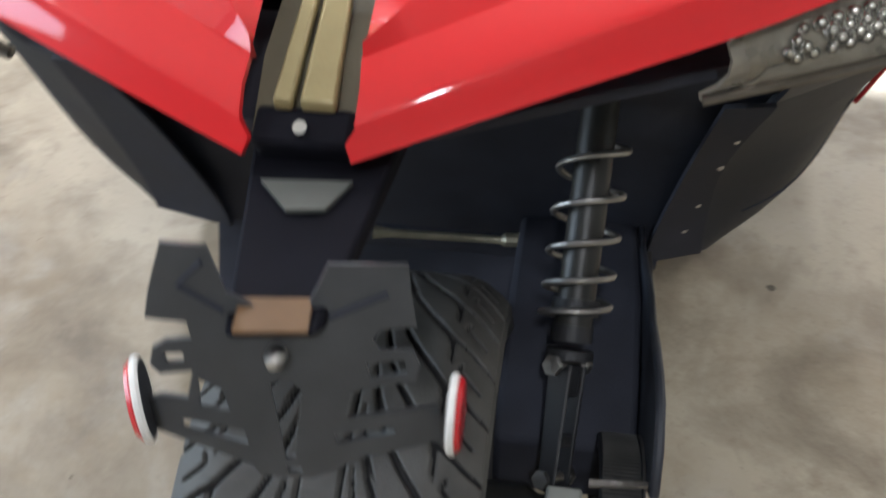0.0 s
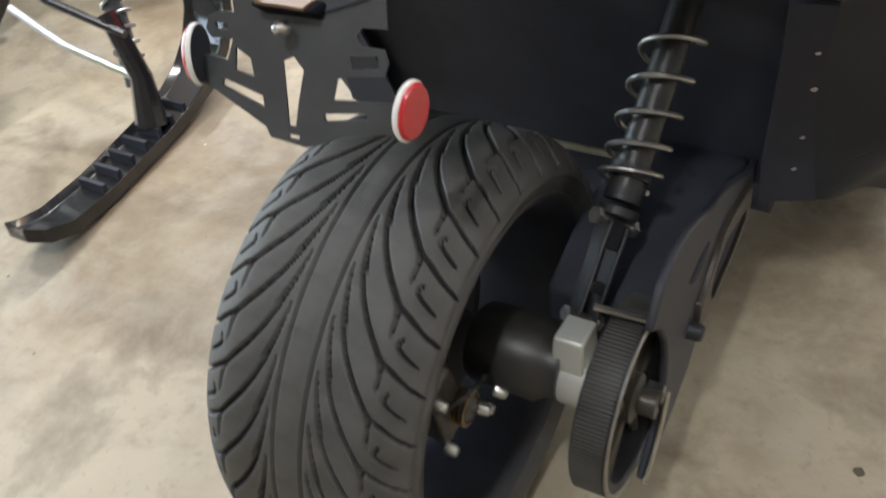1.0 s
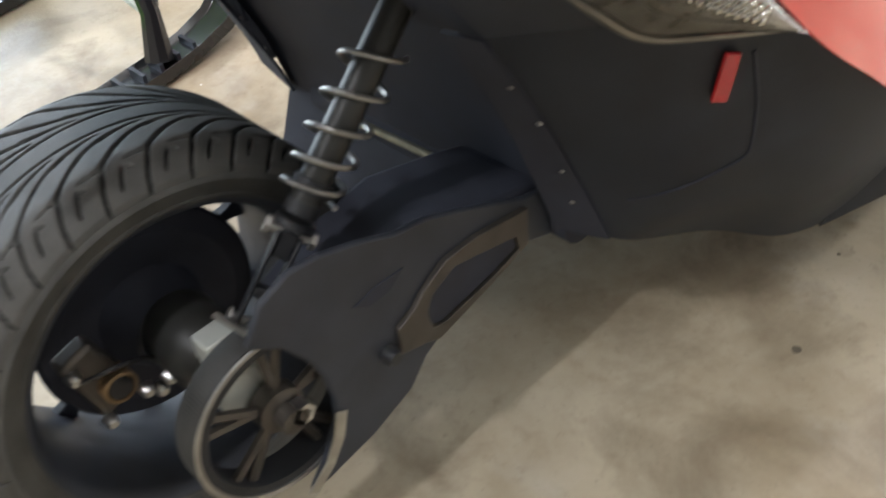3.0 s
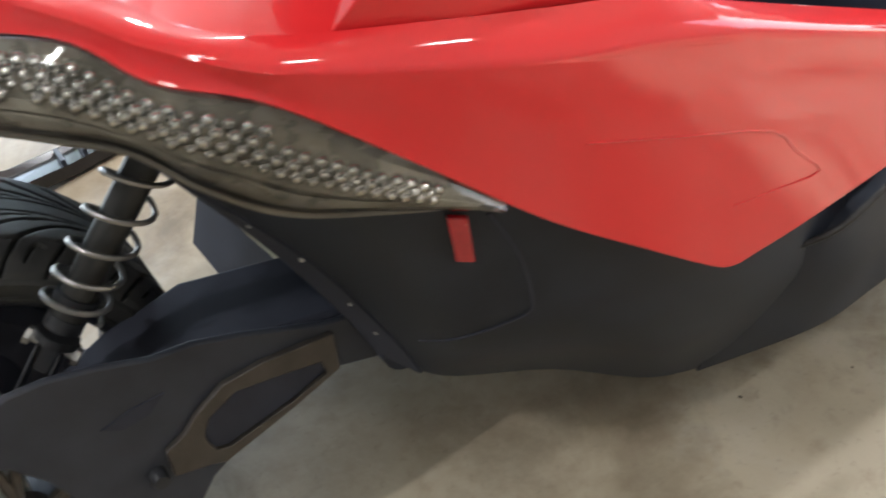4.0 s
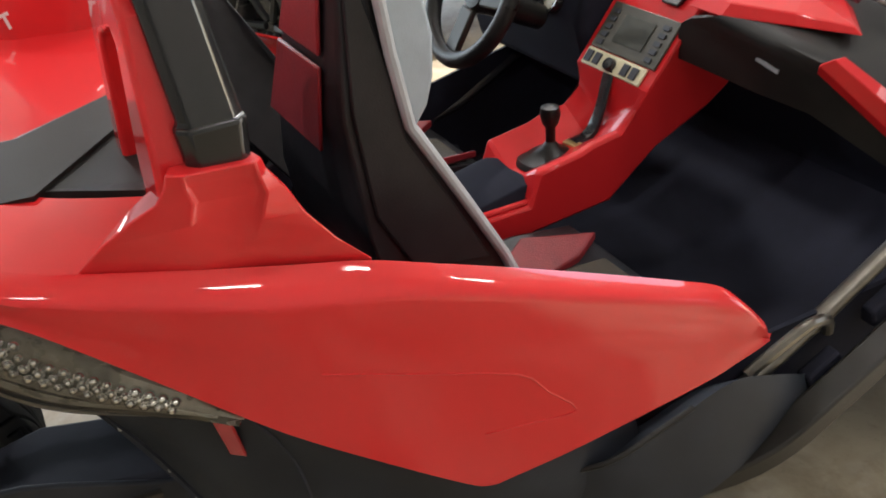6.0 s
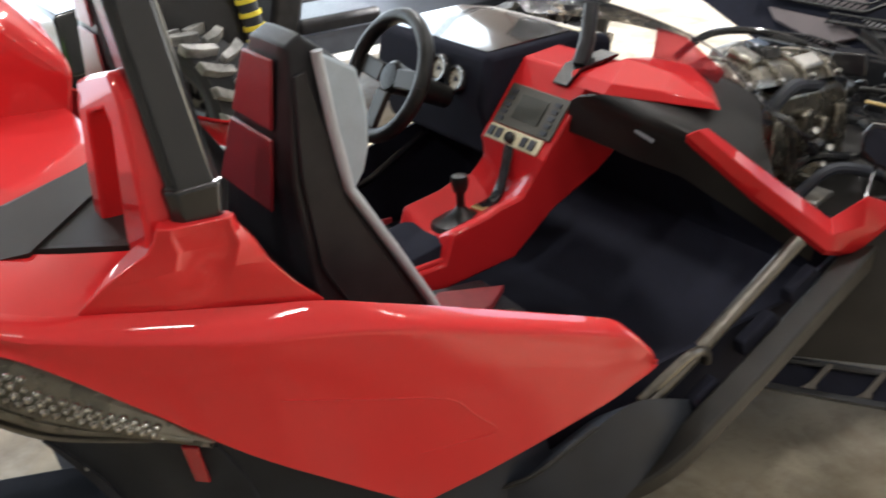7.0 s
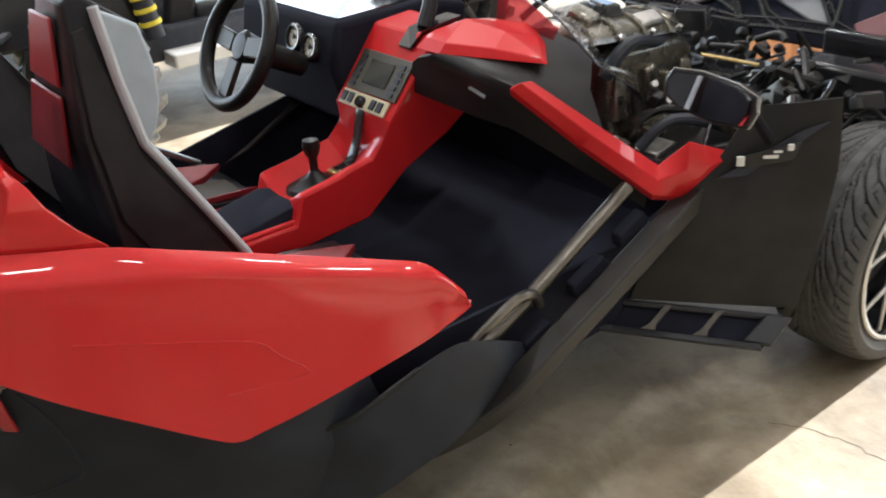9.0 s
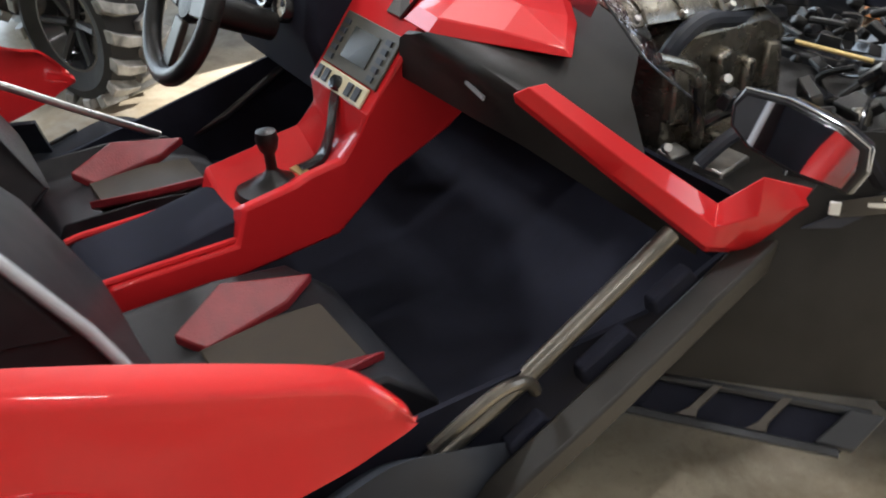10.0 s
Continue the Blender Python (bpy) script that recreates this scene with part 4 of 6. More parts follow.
for x0, z0, tw in ((0.146, 0.882, 91), (-0.063, 0.928, -66)):
    q = on_plate(x0, z0, 0.004)
    bm = mesh()
    lathe(bm, [(0.0, -0.008), (0.026, -0.007), (0.0285, -0.004), (0.0285, 0.0), (0.0, 0.0)], pose(*q, 0, 0, tw), 32, "y")
    rf = part("reflector", bm, RED_LENS, PLATE, "round red reflector with pale rim")
    bm = mesh()
    lathe(bm, [(0.0285, -0.003), (0.0302, -0.002), (0.0305, 0.001), (0.029, 0.003), (0.0285, -0.003)], pose(*q, 0, 0, tw), 32, "y")
    part("reflector_rim", bm, WHITE, rf)
    bm = mesh()
    lathe(bm, [(0.0, 0.0005), (0.0284, 0.0005), (0.0284, 0.0028), (0.0, 0.0028)], pose(*q, 0, 0, tw), 32, "y")
    part("reflector_back", bm, BLACK, rf)
bm = mesh()
skin(bm, [[(-0.06, 0.05, 0.96), (0.075, 0.05, 0.96), (0.075, 0.09, 0.93), (-0.06, 0.09, 0.93)], [(-0.002, -0.213, 0.982), (0.058, -0.200, 0.977), (0.058, -0.17, 0.952), (-0.002, -0.18, 0.952)]], True, True)
PA = part("plate_arm", bm, DULL, CAR, "black plastic plate arm", bevel=0.004)
bm = mesh()
slab(bm, [(-0.028, -0.041, 0.967), (0.046, -0.035, 0.967), (0.033, -0.074, 0.971), (0.003, -0.078, 0.971)], (0, 0, 0.004))
part("arm_lens", bm, material("smoked_lens", (0.10, 0.105, 0.095), 0.3, 0.0, 0.15, 20), PA, "grey plate lamp lens")
bm = mesh()
lathe(bm, [(0.0, -0.008), (0.004, -0.006), (0.007, 0.0), (0.007, 0.01), (0.0, 0.01)], pose(0.030, -0.212, 0.962, -20), 16, "y")
part("arm_bolt", bm, STEEL, PA)
# Brown strip standing in for the warm reflection on the arm's lower end.
bm = mesh()
slab(bm, [(0.004, -0.2095, 0.9818), (0.052, -0.199, 0.9772), (0.048, -0.168, 0.9756), (0.0, -0.178, 0.9803)], (0, 0, 0.003))
part("arm_sheen", bm, material("sheen_brown", (0.14, 0.075, 0.03), 0.4, 0.0, 0.15, 20), PA, "brown strip that paints the reflection at the arm end")

# ---- cockpit ----
bm = mesh()
skin(bm, [[(x * k, y, z) for x, z in ((-0.66, 0.5 if y < 1.3 else 0.64), (-0.66, 0.30), (-0.62, 0.26), (0.62, 0.26), (0.66, 0.30), (0.66, 0.5))] for y, k in ((0.64, 0.58), (0.8, 0.68), (0.98, 0.8), (1.1, 0.92), (1.25, 1.0), (1.9, 1.0))] + [[(x, 2.2, z) for x, z in ((-0.6, 0.55), (-0.6, 0.45), (-0.55, 0.42), (0.55, 0.42), (0.6, 0.45), (0.6, 0.52))]])
part("cockpit_tub", bm, VOID, CAR, "dark black cockpit tub", solid=0.01)
bm = mesh()
skin(bm, [[(-0.64, 2.2, 0.42), (0.64, 2.2, 0.42)], [(-0.64, 2.17, 0.60), (0.64, 2.17, 0.60)]])
part("firewall", bm, VOID, CAR, solid=0.01)
bm = mesh()
skin(bm, [[(-0.38, 0.66, 0.28), (0.38, 0.66, 0.28)], [(-0.44, 0.66, 0.5), (0.44, 0.66, 0.5)], [(-0.64, 0.68, 0.72), (0.64, 0.68, 0.72)], [(-0.66, 0.68, 0.94), (0.66, 0.68, 0.94)], [(-0.60, 0.675, 1.025), (0.60, 0.675, 1.025)]])
part("rear_bulkhead", bm, BLACK_DARK, CAR, solid=0.01)


PADM = material("brown_grey_vinyl", (0.036, 0.028, 0.018), 0.55, 0.0, 0.2, 20, 0.3, 500, spec=0.2)


def seat(cx, s):
    """A bucket seat; s: the outboard side."""
    prof = [(0.838, 1.247), (0.862, 1.262), (0.942, 1.199), (0.955, 1.12), (0.945, 1.064), (0.917, 1.008), (0.98, 0.89), (1.041, 0.78), (1.12, 0.60), (1.02, 0.52), (0.86, 0.75), (0.835, 0.86), (0.818, 1.043)]
    hw = 0.205 if s > 0 else 0.175

    def across(u, z):
        """x at the share u from the inboard to the outboard edge."""
        inn = max(-hw, -0.059 + 0.6 * (z - 1.02))
        return cx + s * (inn + (hw - inn) * u)

    bm = mesh()
    rows = []
    for u, k in ((0.0, 0.0), (0.04, 0.8), (0.25, 1.0), (0.75, 1.0), (0.96, 0.8), (1.0, 0.0)):
        cy, cz = 0.93, 0.95
        rows.append([(across(u, z), cy + (y - cy) * (0.94 + 0.06 * k), cz + (z - cz) * (0.97 + 0.03 * k)) for y, z in prof])
    skin(bm, rows, True, True)
    st = part("seat_back", bm, SEAT_BLACK, CAR, "black vinyl bucket seat back", bevel=0.008, angle=45)
    bm = mesh()
    slab(bm, [(cx + s * (hw + 0.001), y, z) for y, z in ((0.882, 1.234), (0.941, 1.199), (0.953, 1.13), (0.949, 1.077), (0.937, 1.04), (0.915, 1.010), (0.898, 1.10))], (0.012 * s, 0, 0))
    part("side_bolster", bm, SEAT_GREY, st, "grey side bolster with its sheen in the colour", bevel=0.008, segments=3)
    bm = mesh()
    slab(bm, [(cx + s * (hw + 0.001), y, z) for y, z in ((0.842, 1.205), (0.862, 1.21), (0.89, 1.10), (0.905, 1.0), (0.97, 0.88), (1.02, 0.78), (0.90, 0.80), (0.85, 0.90), (0.835, 1.05))], (0.006 * s, 0, 0))
    part("side_skirt", bm, SEAT_BLACK, st, bevel=0.004)
    bm = mesh()
    tube(bm, [(cx + s * (hw + 0.010), y, z) for y, z in ((0.880, 1.236), (0.893, 1.12), (0.910, 1.018), (0.917, 1.006), (0.98, 0.893), (1.041, 0.78), (1.09, 0.66))], 0.0085, 10)
    part("seat_piping", bm, SEAT_EDGE, st, "rounded grey seat edge, its highlight in the colour")
    for z0, z1 in ((1.225, 1.118), (1.104, 0.985)):
        bm = mesh()
        slab(bm, [(across(0.08, z0), 0.829 - (1.2 - z0) * 0.08, z0), (across(0.8, z0), 0.829 - (1.2 - z0) * 0.08, z0), (across(0.8, z1), 0.829 - (1.2 - z1) * 0.08 + max(0, 0.95 - z1) * 0.3, z1), (across(0.08, z1), 0.829 - (1.2 - z1) * 0.08 + max(0, 0.95 - z1) * 0.3, z1)], (0, -0.006, 0))
        part("seat_shell_panel", bm, RED_SATIN, st, "dark red seat back panel", bevel=0.003)
    bm = mesh()
    cpr = [(1.05, 0.40), (1.12, 0.475), (1.3, 0.475), (1.44, 0.455), (1.53, 0.415), (1.53, 0.35), (1.1, 0.32)]
    skin(bm, [[(cx + x, y, z + (0.05 if abs(x) > 0.15 and y < 1.45 and z > 0.43 else 0)) for y, z in cpr] for x in (-hw, -hw * 0.85, -hw * 0.4, hw * 0.4, hw * 0.85, hw)], True, True)
    cu = part("seat_cushion", bm, SEAT_BLACK, CAR, "black vinyl seat cushion with red inserts", bevel=0.008, angle=50)
    bm = mesh()
    slab(bm, [(cx + x * hw / 0.205, y, z) for x, y, z in ((-0.07, 1.22, 0.479), (0.07, 1.22, 0.479), (0.085, 1.36, 0.479), (0.10, 1.46, 0.462), (-0.10, 1.46, 0.462), (-0.085, 1.36, 0.479))], (0, 0, 0.006))
    part("cushion_pad", bm, PADM, cu, "brown grey vinyl centre pad", bevel=0.004)
    for q in (-1, 1):
        bm = mesh()
        slab(bm, [(cx + q * x * hw / 0.205, y, z) for x, y, z in ((0.10, 1.19, 0.512), (0.178, 1.305, 0.531), (0.142, 1.468, 0.508), (0.105, 1.40, 0.492), (0.074, 1.234, 0.478))], (0, 0, -0.02))
        part("cushion_insert", bm, RED_SATIN, cu, "dark red vinyl insert", bevel=0.004)


seat(0.352, 1)
seat(-0.415, -1)

# centre console
cp = [(1.09, 0.47), (1.13, 0.555), (1.367, 0.555), (1.393, 0.625), (1.50, 0.64), (1.533, 0.651), (1.60, 0.66), (1.645, 0.70), (1.652, 0.745), (1.754, 0.868), (1.80, 0.925), (1.92, 0.935), (1.90, 0.70), (1.84, 0.66), (1.70, 0.60), (1.575, 0.505), (1.3, 0.482)]
bm = mesh()
skin(bm, [[(x * (1.0 if z > 0.72 else 0.82), y, z - (0.056 * max(0, 1 - abs(x) / 0.115) if 1.38 < y < 1.65 and 0.62 < z < 0.71 else 0)) for y, z in cp] for x in (-0.125, -0.115, -0.06, -0.02, 0.02, 0.06, 0.115, 0.125, 0.14)], True, True)
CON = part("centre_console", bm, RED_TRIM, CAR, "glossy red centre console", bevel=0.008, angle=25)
BEZELM = material("khaki_grey_bezel", (0.06, 0.056, 0.043), 0.4, 0.0, 0.12, 20, 0.1, 400)
un = Vector((0, 1.754 - 1.652, 0.868 - 0.745)).normalized()
nn = Vector((0, -un.z, un.y))


def on_face(u, v, lift=0.0):
    """A point on the console's sloping face: u across, v up from its lower edge."""
    return Vector((u, 1.652, 0.745)) + un * v + nn * lift


def plate(bm, u0, u1, v0, v1, lift, thick):
    return slab(bm, [on_face(u0, v0, lift), on_face(u1, v0, lift), on_face(u1, v1, lift), on_face(u0, v1, lift)], nn * thick)


bm = mesh()
plate(bm, -0.100, 0.122, 0.046, 0.158, 0.001, 0.006)
DISP = part("display_bezel", bm, BEZELM, CON, "grey display bezel", bevel=0.002)
bm = mesh()
plate(bm, -0.04, 0.06, 0.070, 0.136, 0.008, 0.002)
part("screen", bm, SCREEN, DISP)
bm = mesh()
plate(bm, -0.100, 0.105, 0.002, 0.043, 0.001, 0.006)
SW = part("switch_panel", bm, PALE, CON, "pale cream switch panel", bevel=0.002)
for u in (-0.082, -0.052, 0.048, 0.078):
    bm = mesh()
    plate(bm, u - 0.010, u + 0.010, 0.009, 0.036, 0.007, 0.005)
    part("switch", bm, BLACK, SW, bevel=0.001)
bm = mesh()
lathe(bm, [(0.0, 0.0), (0.016, 0.0), (0.014, 0.012), (0.0, 0.013)], Matrix.Translation(on_face(-0.003, 0.02, 0.007)) @ nn.to_track_quat("Z", "Y").to_matrix().to_4x4(), 20, "z")
part("knob", bm, BLACK_GLOSS, SW)
for u0 in (-0.085, 0.083):
    for k in range(5):
        bm = mesh()
        plate(bm, u0, u0 + 0.02, 0.055 + k * 0.019, 0.066 + k * 0.019, 0.008, 0.003)
        part("button", bm, BLACK, DISP)
# black strip and shifter
bm = mesh()
strip_at = rail([(0.0, 1.658, 0.752), (0.0, 1.648, 0.720), (0.0, 1.636, 0.674), (0.0, 1.618, 0.634), (0.0, 1.598, 0.614), (0.0, 1.56, 0.608)], 3)
skin(bm, [[q + Vector((dx, -0.006 if dz else 0.004, dz)) for q in strip_at] for dx, dz in ((-0.017, -0.008), (-0.015, 0.006), (0.0, 0.008), (0.015, 0.006), (0.017, -0.008))])
part("console_strip", bm, BLACK_GLOSS, CON, "gloss black console strip")
bm = mesh()
lathe(bm, [(0.082, -0.004), (0.075, 0.008), (0.05, 0.014), (0.022, 0.028), (0.011, 0.042), (0.011, 0.075), (0.018, 0.085), (0.023, 0.105), (0.020, 0.122), (0.0, 0.128)], pose(0.0, 1.497, 0.588), 20, "z")
part("gear_lever", bm, WHEELM, CON, "black gear lever with round knob and boot")
bm = mesh()
rows = []
for x, k in ((-0.093, 0.0), (-0.086, 0.8), (-0.05, 1.0), (0.0, 0.9), (0.05, 1.0), (0.086, 0.8), (0.093, 0.0)):
    rows.append([(x, y, 0.548 + (z - 0.548) * k) for y, z in ((1.105, 0.549), (1.12, 0.560), (1.17, 0.566), (1.24, 0.574), (1.31, 0.588), (1.37, 0.602), (1.39, 0.600), (1.395, 0.549))])
skin(bm, rows, True, True)
part("console_pad", bm, VOID, CON, "dull black pad between the console rails", bevel=0.004)
for s in (1, -1):
    bm = mesh()
    tube(bm, [(0.098 * s, 1.10, 0.556), (0.099 * s, 1.13, 0.560), (0.099 * s, 1.37, 0.560), (0.100 * s, 1.40, 0.60)], 0.007, 8)
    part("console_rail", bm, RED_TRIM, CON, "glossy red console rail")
# Darker red than the console: shade between the seats put into its colour.
bm = mesh()
skin(bm, [[(x, y, z) for y, z in ((0.84, 0.40), (0.86, 0.50), (1.04, 0.505), (1.095, 0.545), (1.10, 0.44))] for x in (-0.115, -0.105, 0.105, 0.115)], True, True)
part("console_tail", bm, RED_SATIN, CON, "rear end of the console, darkened for the shade there", bevel=0.006)
bm = mesh()
box(bm, (0.005, 1.553, 0.608), (0.045, 0.022, 0.010), (6, 0, 8))
part("shifter_trim", bm, GOLD, CON, "small gold trim by the shifter", bevel=0.002)
# dash
DIALM = material("pale_dial", (0.42, 0.38, 0.29), 0.4, 0.0, 0.1, 30)
bm = mesh()
skin(bm, [[(x, y, z) for y, z in ((1.70, 0.66), (1.66, 0.82), (1.685, 0.945), (1.98, 0.952), (2.12, 0.92), (2.12, 0.6))] for x in (-0.66, -0.6, -0.2, -0.125)], True, True)
DASH = part("dashboard", bm, VOID, CAR, "black dashboard with smooth glossy top", bevel=0.02, segments=3)
bm = mesh()
skin(bm, [[(x, 1.705, 0.9485), (x, 1.84, 0.953), (x, 1.975, 0.955), (x, 2.10, 0.927)] for x in (-0.645, -0.5, -0.3, -0.15)])
part("dash_top", bm, DASHM, DASH, "smooth glossy dash top", solid=0.003)
for gx, gy, gz in ((-0.306, 1.655, 0.885), (-0.235, 1.66, 0.868)):
    gm = pose(gx, gy, gz, -20)
    bm = mesh()
    lathe(bm, [(0.028, 0.004), (0.030, -0.008), (0.036, -0.009), (0.039, -0.004), (0.039, 0.012)], gm, 28, "y")
    GA = part("gauge", bm, BLACK_GLOSS, DASH, "round gauge with pale dial and black bezel")
    bm = mesh()
    lathe(bm, [(0.0, 0.0), (0.028, 0.0), (0.028, 0.012), (0.0, 0.012)], gm, 24, "y")
    part("dial", bm, DIALM, GA)
    bm = mesh()
    box(bm, gm @ Vector((0.006, -0.002, 0.004)), (0.022, 0.002, 0.003), (-20, 35, 0))
    lathe(bm, [(0.0, -0.004), (0.006, -0.003), (0.006, 0.0), (0.0, 0.0)], gm, 12, "y")
    for k in range(9):
        a = radians(-40 + k * 32)
        box(bm, gm @ Vector((0.022 * math.cos(a), -0.001, 0.022 * math.sin(a))), (0.007, 0.002, 0.0016), (-20, -math.degrees(a), 0))
    part("needle_and_marks", bm, BLACK_DARK, GA)
bm = mesh()
ds = [[(0.13, 1.735, 0.80), (0.14, 1.73, 0.88), (0.26, 1.72, 0.925), (0.24, 1.90, 0.93), (0.22, 2.1, 0.90)], [(0.33, 1.765, 0.775), (0.36, 1.745, 0.85), (0.385, 1.735, 0.905), (0.40, 1.88, 0.905), (0.42, 2.06, 0.88)], [(0.45, 1.775, 0.77), (0.475, 1.755, 0.83), (0.49, 1.742, 0.888), (0.515, 1.84, 0.862), (0.53, 1.94, 0.838)], [(0.555, 1.90, 0.655), (0.575, 1.90, 0.70), (0.585, 1.90, 0.735), (0.588, 1.915, 0.74), (0.59, 1.93, 0.738)], [(0.63, 2.02, 0.55), (0.64, 2.02, 0.60), (0.645, 2.025, 0.640), (0.647, 2.035, 0.644), (0.648, 2.045, 0.642)]]
skin(bm, [rail(r, 3) for r in ds])
part("dash_side", bm, CHARCOAL, CAR, "charcoal textured dash side panel", solid=0.01, angle=60)
bm = mesh()
box(bm, (0.37, 1.7405, 0.85), (0.062, 0.003, 0.008), (-14, 9, -4))
part("maker_mark", bm, PRINT, CAR, "small pale lettering bar")
# red cowl and red stripe
bm = mesh()
low = [(0.135, 1.79, 0.925), (0.15, 1.735, 0.915), (0.262, 1.718, 0.922), (0.38, 1.79, 0.915), (0.475, 1.862, 0.905), (0.36, 1.965, 0.91), (0.23, 2.05, 0.91), (0.13, 2.0, 0.92)]
top = [(0.145, 1.80, 0.945), (0.165, 1.757, 0.94), (0.262, 1.742, 0.945), (0.37, 1.80, 0.937), (0.455, 1.862, 0.918), (0.35, 1.95, 0.925), (0.225, 2.03, 0.925), (0.14, 1.985, 0.935)]
lv, tv = [bm.verts.new(q) for q in low], [bm.verts.new(q) for q in top]
for k in range(8):
    bm.faces.new((lv[k], lv[(k + 1) % 8], tv[(k + 1) % 8], tv[k]))
bm.faces.new(lv[::-1])
ra, rb = bm.verts.new((0.19, 1.86, 0.966)), bm.verts.new((0.32, 1.875, 0.953))
for f in ((0, 1, ra), (1, 2, ra), (2, 3, rb, ra), (3, 4, rb), (4, 5, rb), (5, 6, ra, rb), (6, 7, ra), (7, 0, ra)):
    bm.faces.new([tv[q] if isinstance(q, int) else q for q in f])
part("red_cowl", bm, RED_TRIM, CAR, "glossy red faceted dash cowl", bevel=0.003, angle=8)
bm = mesh()
slab(bm, [(0.035, 1.765, 0.892), (0.085, 1.765, 0.892), (0.10, 1.80, 0.932), (0.10, 1.92, 0.944), (0.04, 1.92, 0.944), (0.04, 1.80, 0.932)], (0, -0.002, 0.006))
part("console_top_strip", bm, BLACK_GLOSS, CON, "gloss black strip over the console top")
def stretch(pts, k=4):
    """k straight steps between neighbours."""
    p = [Vector(q) for q in pts]
    return [a.lerp(b, i / k) for a, b in zip(p, p[1:]) for i in range(k)] + [p[-1]]


bm = mesh()
a = stretch([(0.504, 1.785, 0.893), (0.597, 1.905, 0.775), (0.658, 2.03, 0.664), (0.716, 2.065, 0.727), (0.742, 2.175, 0.678)])
c = stretch([(0.506, 1.722, 0.890), (0.582, 1.86, 0.741), (0.70, 1.965, 0.622), (0.712, 2.05, 0.594), (0.755, 2.172, 0.642)])
b = [p.lerp(q, 0.55) + Vector((0.014, -0.008, 0.010)) for p, q in zip(a, c)]
d = [q + Vector((-0.014, 0.012, -0.020)) for q in c]
skin(bm, [[q + Vector((-0.014, 0.012, -0.012)) for q in a], a, b, c, d])
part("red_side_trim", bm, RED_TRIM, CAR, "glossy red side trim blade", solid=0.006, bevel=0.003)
bm = mesh()
tube(bm, [(-0.60, 1.03, 0.765), (-0.60, 1.13, 0.703), (-0.60, 1.261, 0.613), (-0.60, 1.43, 0.50)], 0.010, 10)
part("side_bar", bm, STEEL, CAR, "bare grey steel bar beside the driver seat")
# windscreen and its post
bm = mesh()
WTOP = rail([(-0.45, 1.99, 1.02), (-0.25, 2.0, 1.045), (-0.05, 2.0, 1.043), (0.12, 2.0, 1.027), (0.24, 2.0, 1.008), (0.315, 2.0, 0.988), (0.375, 2.0, 0.957), (0.433, 2.0, 0.917), (0.503, 2.0, 0.873), (0.606, 2.0, 0.844)])
WLOW = rail([(-0.46, 2.08, 0.94), (-0.25, 2.13, 0.95), (-0.05, 2.15, 0.95), (0.12, 2.15, 0.945), (0.24, 2.14, 0.93), (0.32, 2.12, 0.91), (0.385, 2.10, 0.885), (0.44, 2.08, 0.86), (0.51, 2.06, 0.83), (0.61, 2.03, 0.80)])
skin(bm, [WTOP, [p.lerp(q, 0.5) + Vector((0, 0.006, 0)) for p, q in zip(WTOP, WLOW)], WLOW])
WS = part("windscreen", bm, SCREENGLASS, CAR, "low clear curved wind deflector")
WS.visible_shadow = False
# Sheet added behind the screen: the red cowl's reflection painted as tint.
bm = mesh()
slab(bm, [(0.13, 2.018, 1.0), (0.22, 2.018, 0.993), (0.345, 2.018, 0.932), (0.30, 2.026, 0.87), (0.215, 2.026, 0.895), (0.11, 2.026, 0.92)], (0.0, 0.004, 0.0))
part("screen_bracket", bm, tinted_sheet("red_reflection_sheet", (0.85, 0.4, 0.42), (0.4, 0.07, 0.08), 0.42), WS, "red sheet standing in for the reflected cowl").visible_shadow = False
bm = mesh()
tube(bm, WTOP, 0.0022, 6)
part("windscreen_edge", bm, BLACK_GLOSS, WS)
bm = mesh()
tube(bm, [(0.06, 1.83, 0.93), (0.05, 1.86, 0.98), (0.02, 1.90, 1.06)], [0.022, 0.02, 0.018], 10)
part("grab_post", bm, SEAT_BLACK, CAR, "black mirror post")
# steering wheel
ALUDARK = material("dark_metal_trim", (0.035, 0.032, 0.028), 0.4, 0.6, 0.15, 20)
SWC = pose(-0.25, 1.46, 0.915, 62, 0, 0)
bm = mesh()
tube(bm, [SWC @ Vector((0.155 * math.cos(a), 0.155 * math.sin(a), 0)) for a in [2 * math.pi * k / 48 for k in range(49)]], 0.020, 12, False)
STW = part("steering_wheel", bm, WHEELM, CAR, "black three-spoke steering wheel")
for an in (5, 175, 265):
    bm = mesh()
    box(bm, (0, 0, 0), (0.12, 0.05, 0.016))
    bmesh.ops.transform(bm, matrix=SWC @ Matrix.Rotation(radians(an), 4, "Z") @ Matrix.Translation((0.095, 0, -0.01)), verts=bm.verts)
    part("spoke", bm, ALUDARK, STW, bevel=0.004)
bm = mesh()
lathe(bm, [(0.0, 0.0), (0.034, -0.004), (0.044, -0.016), (0.036, -0.05), (0.03, -0.2), (0.0, -0.2)], SWC, 24, "z")
part("hub", bm, WHEELM, STW)

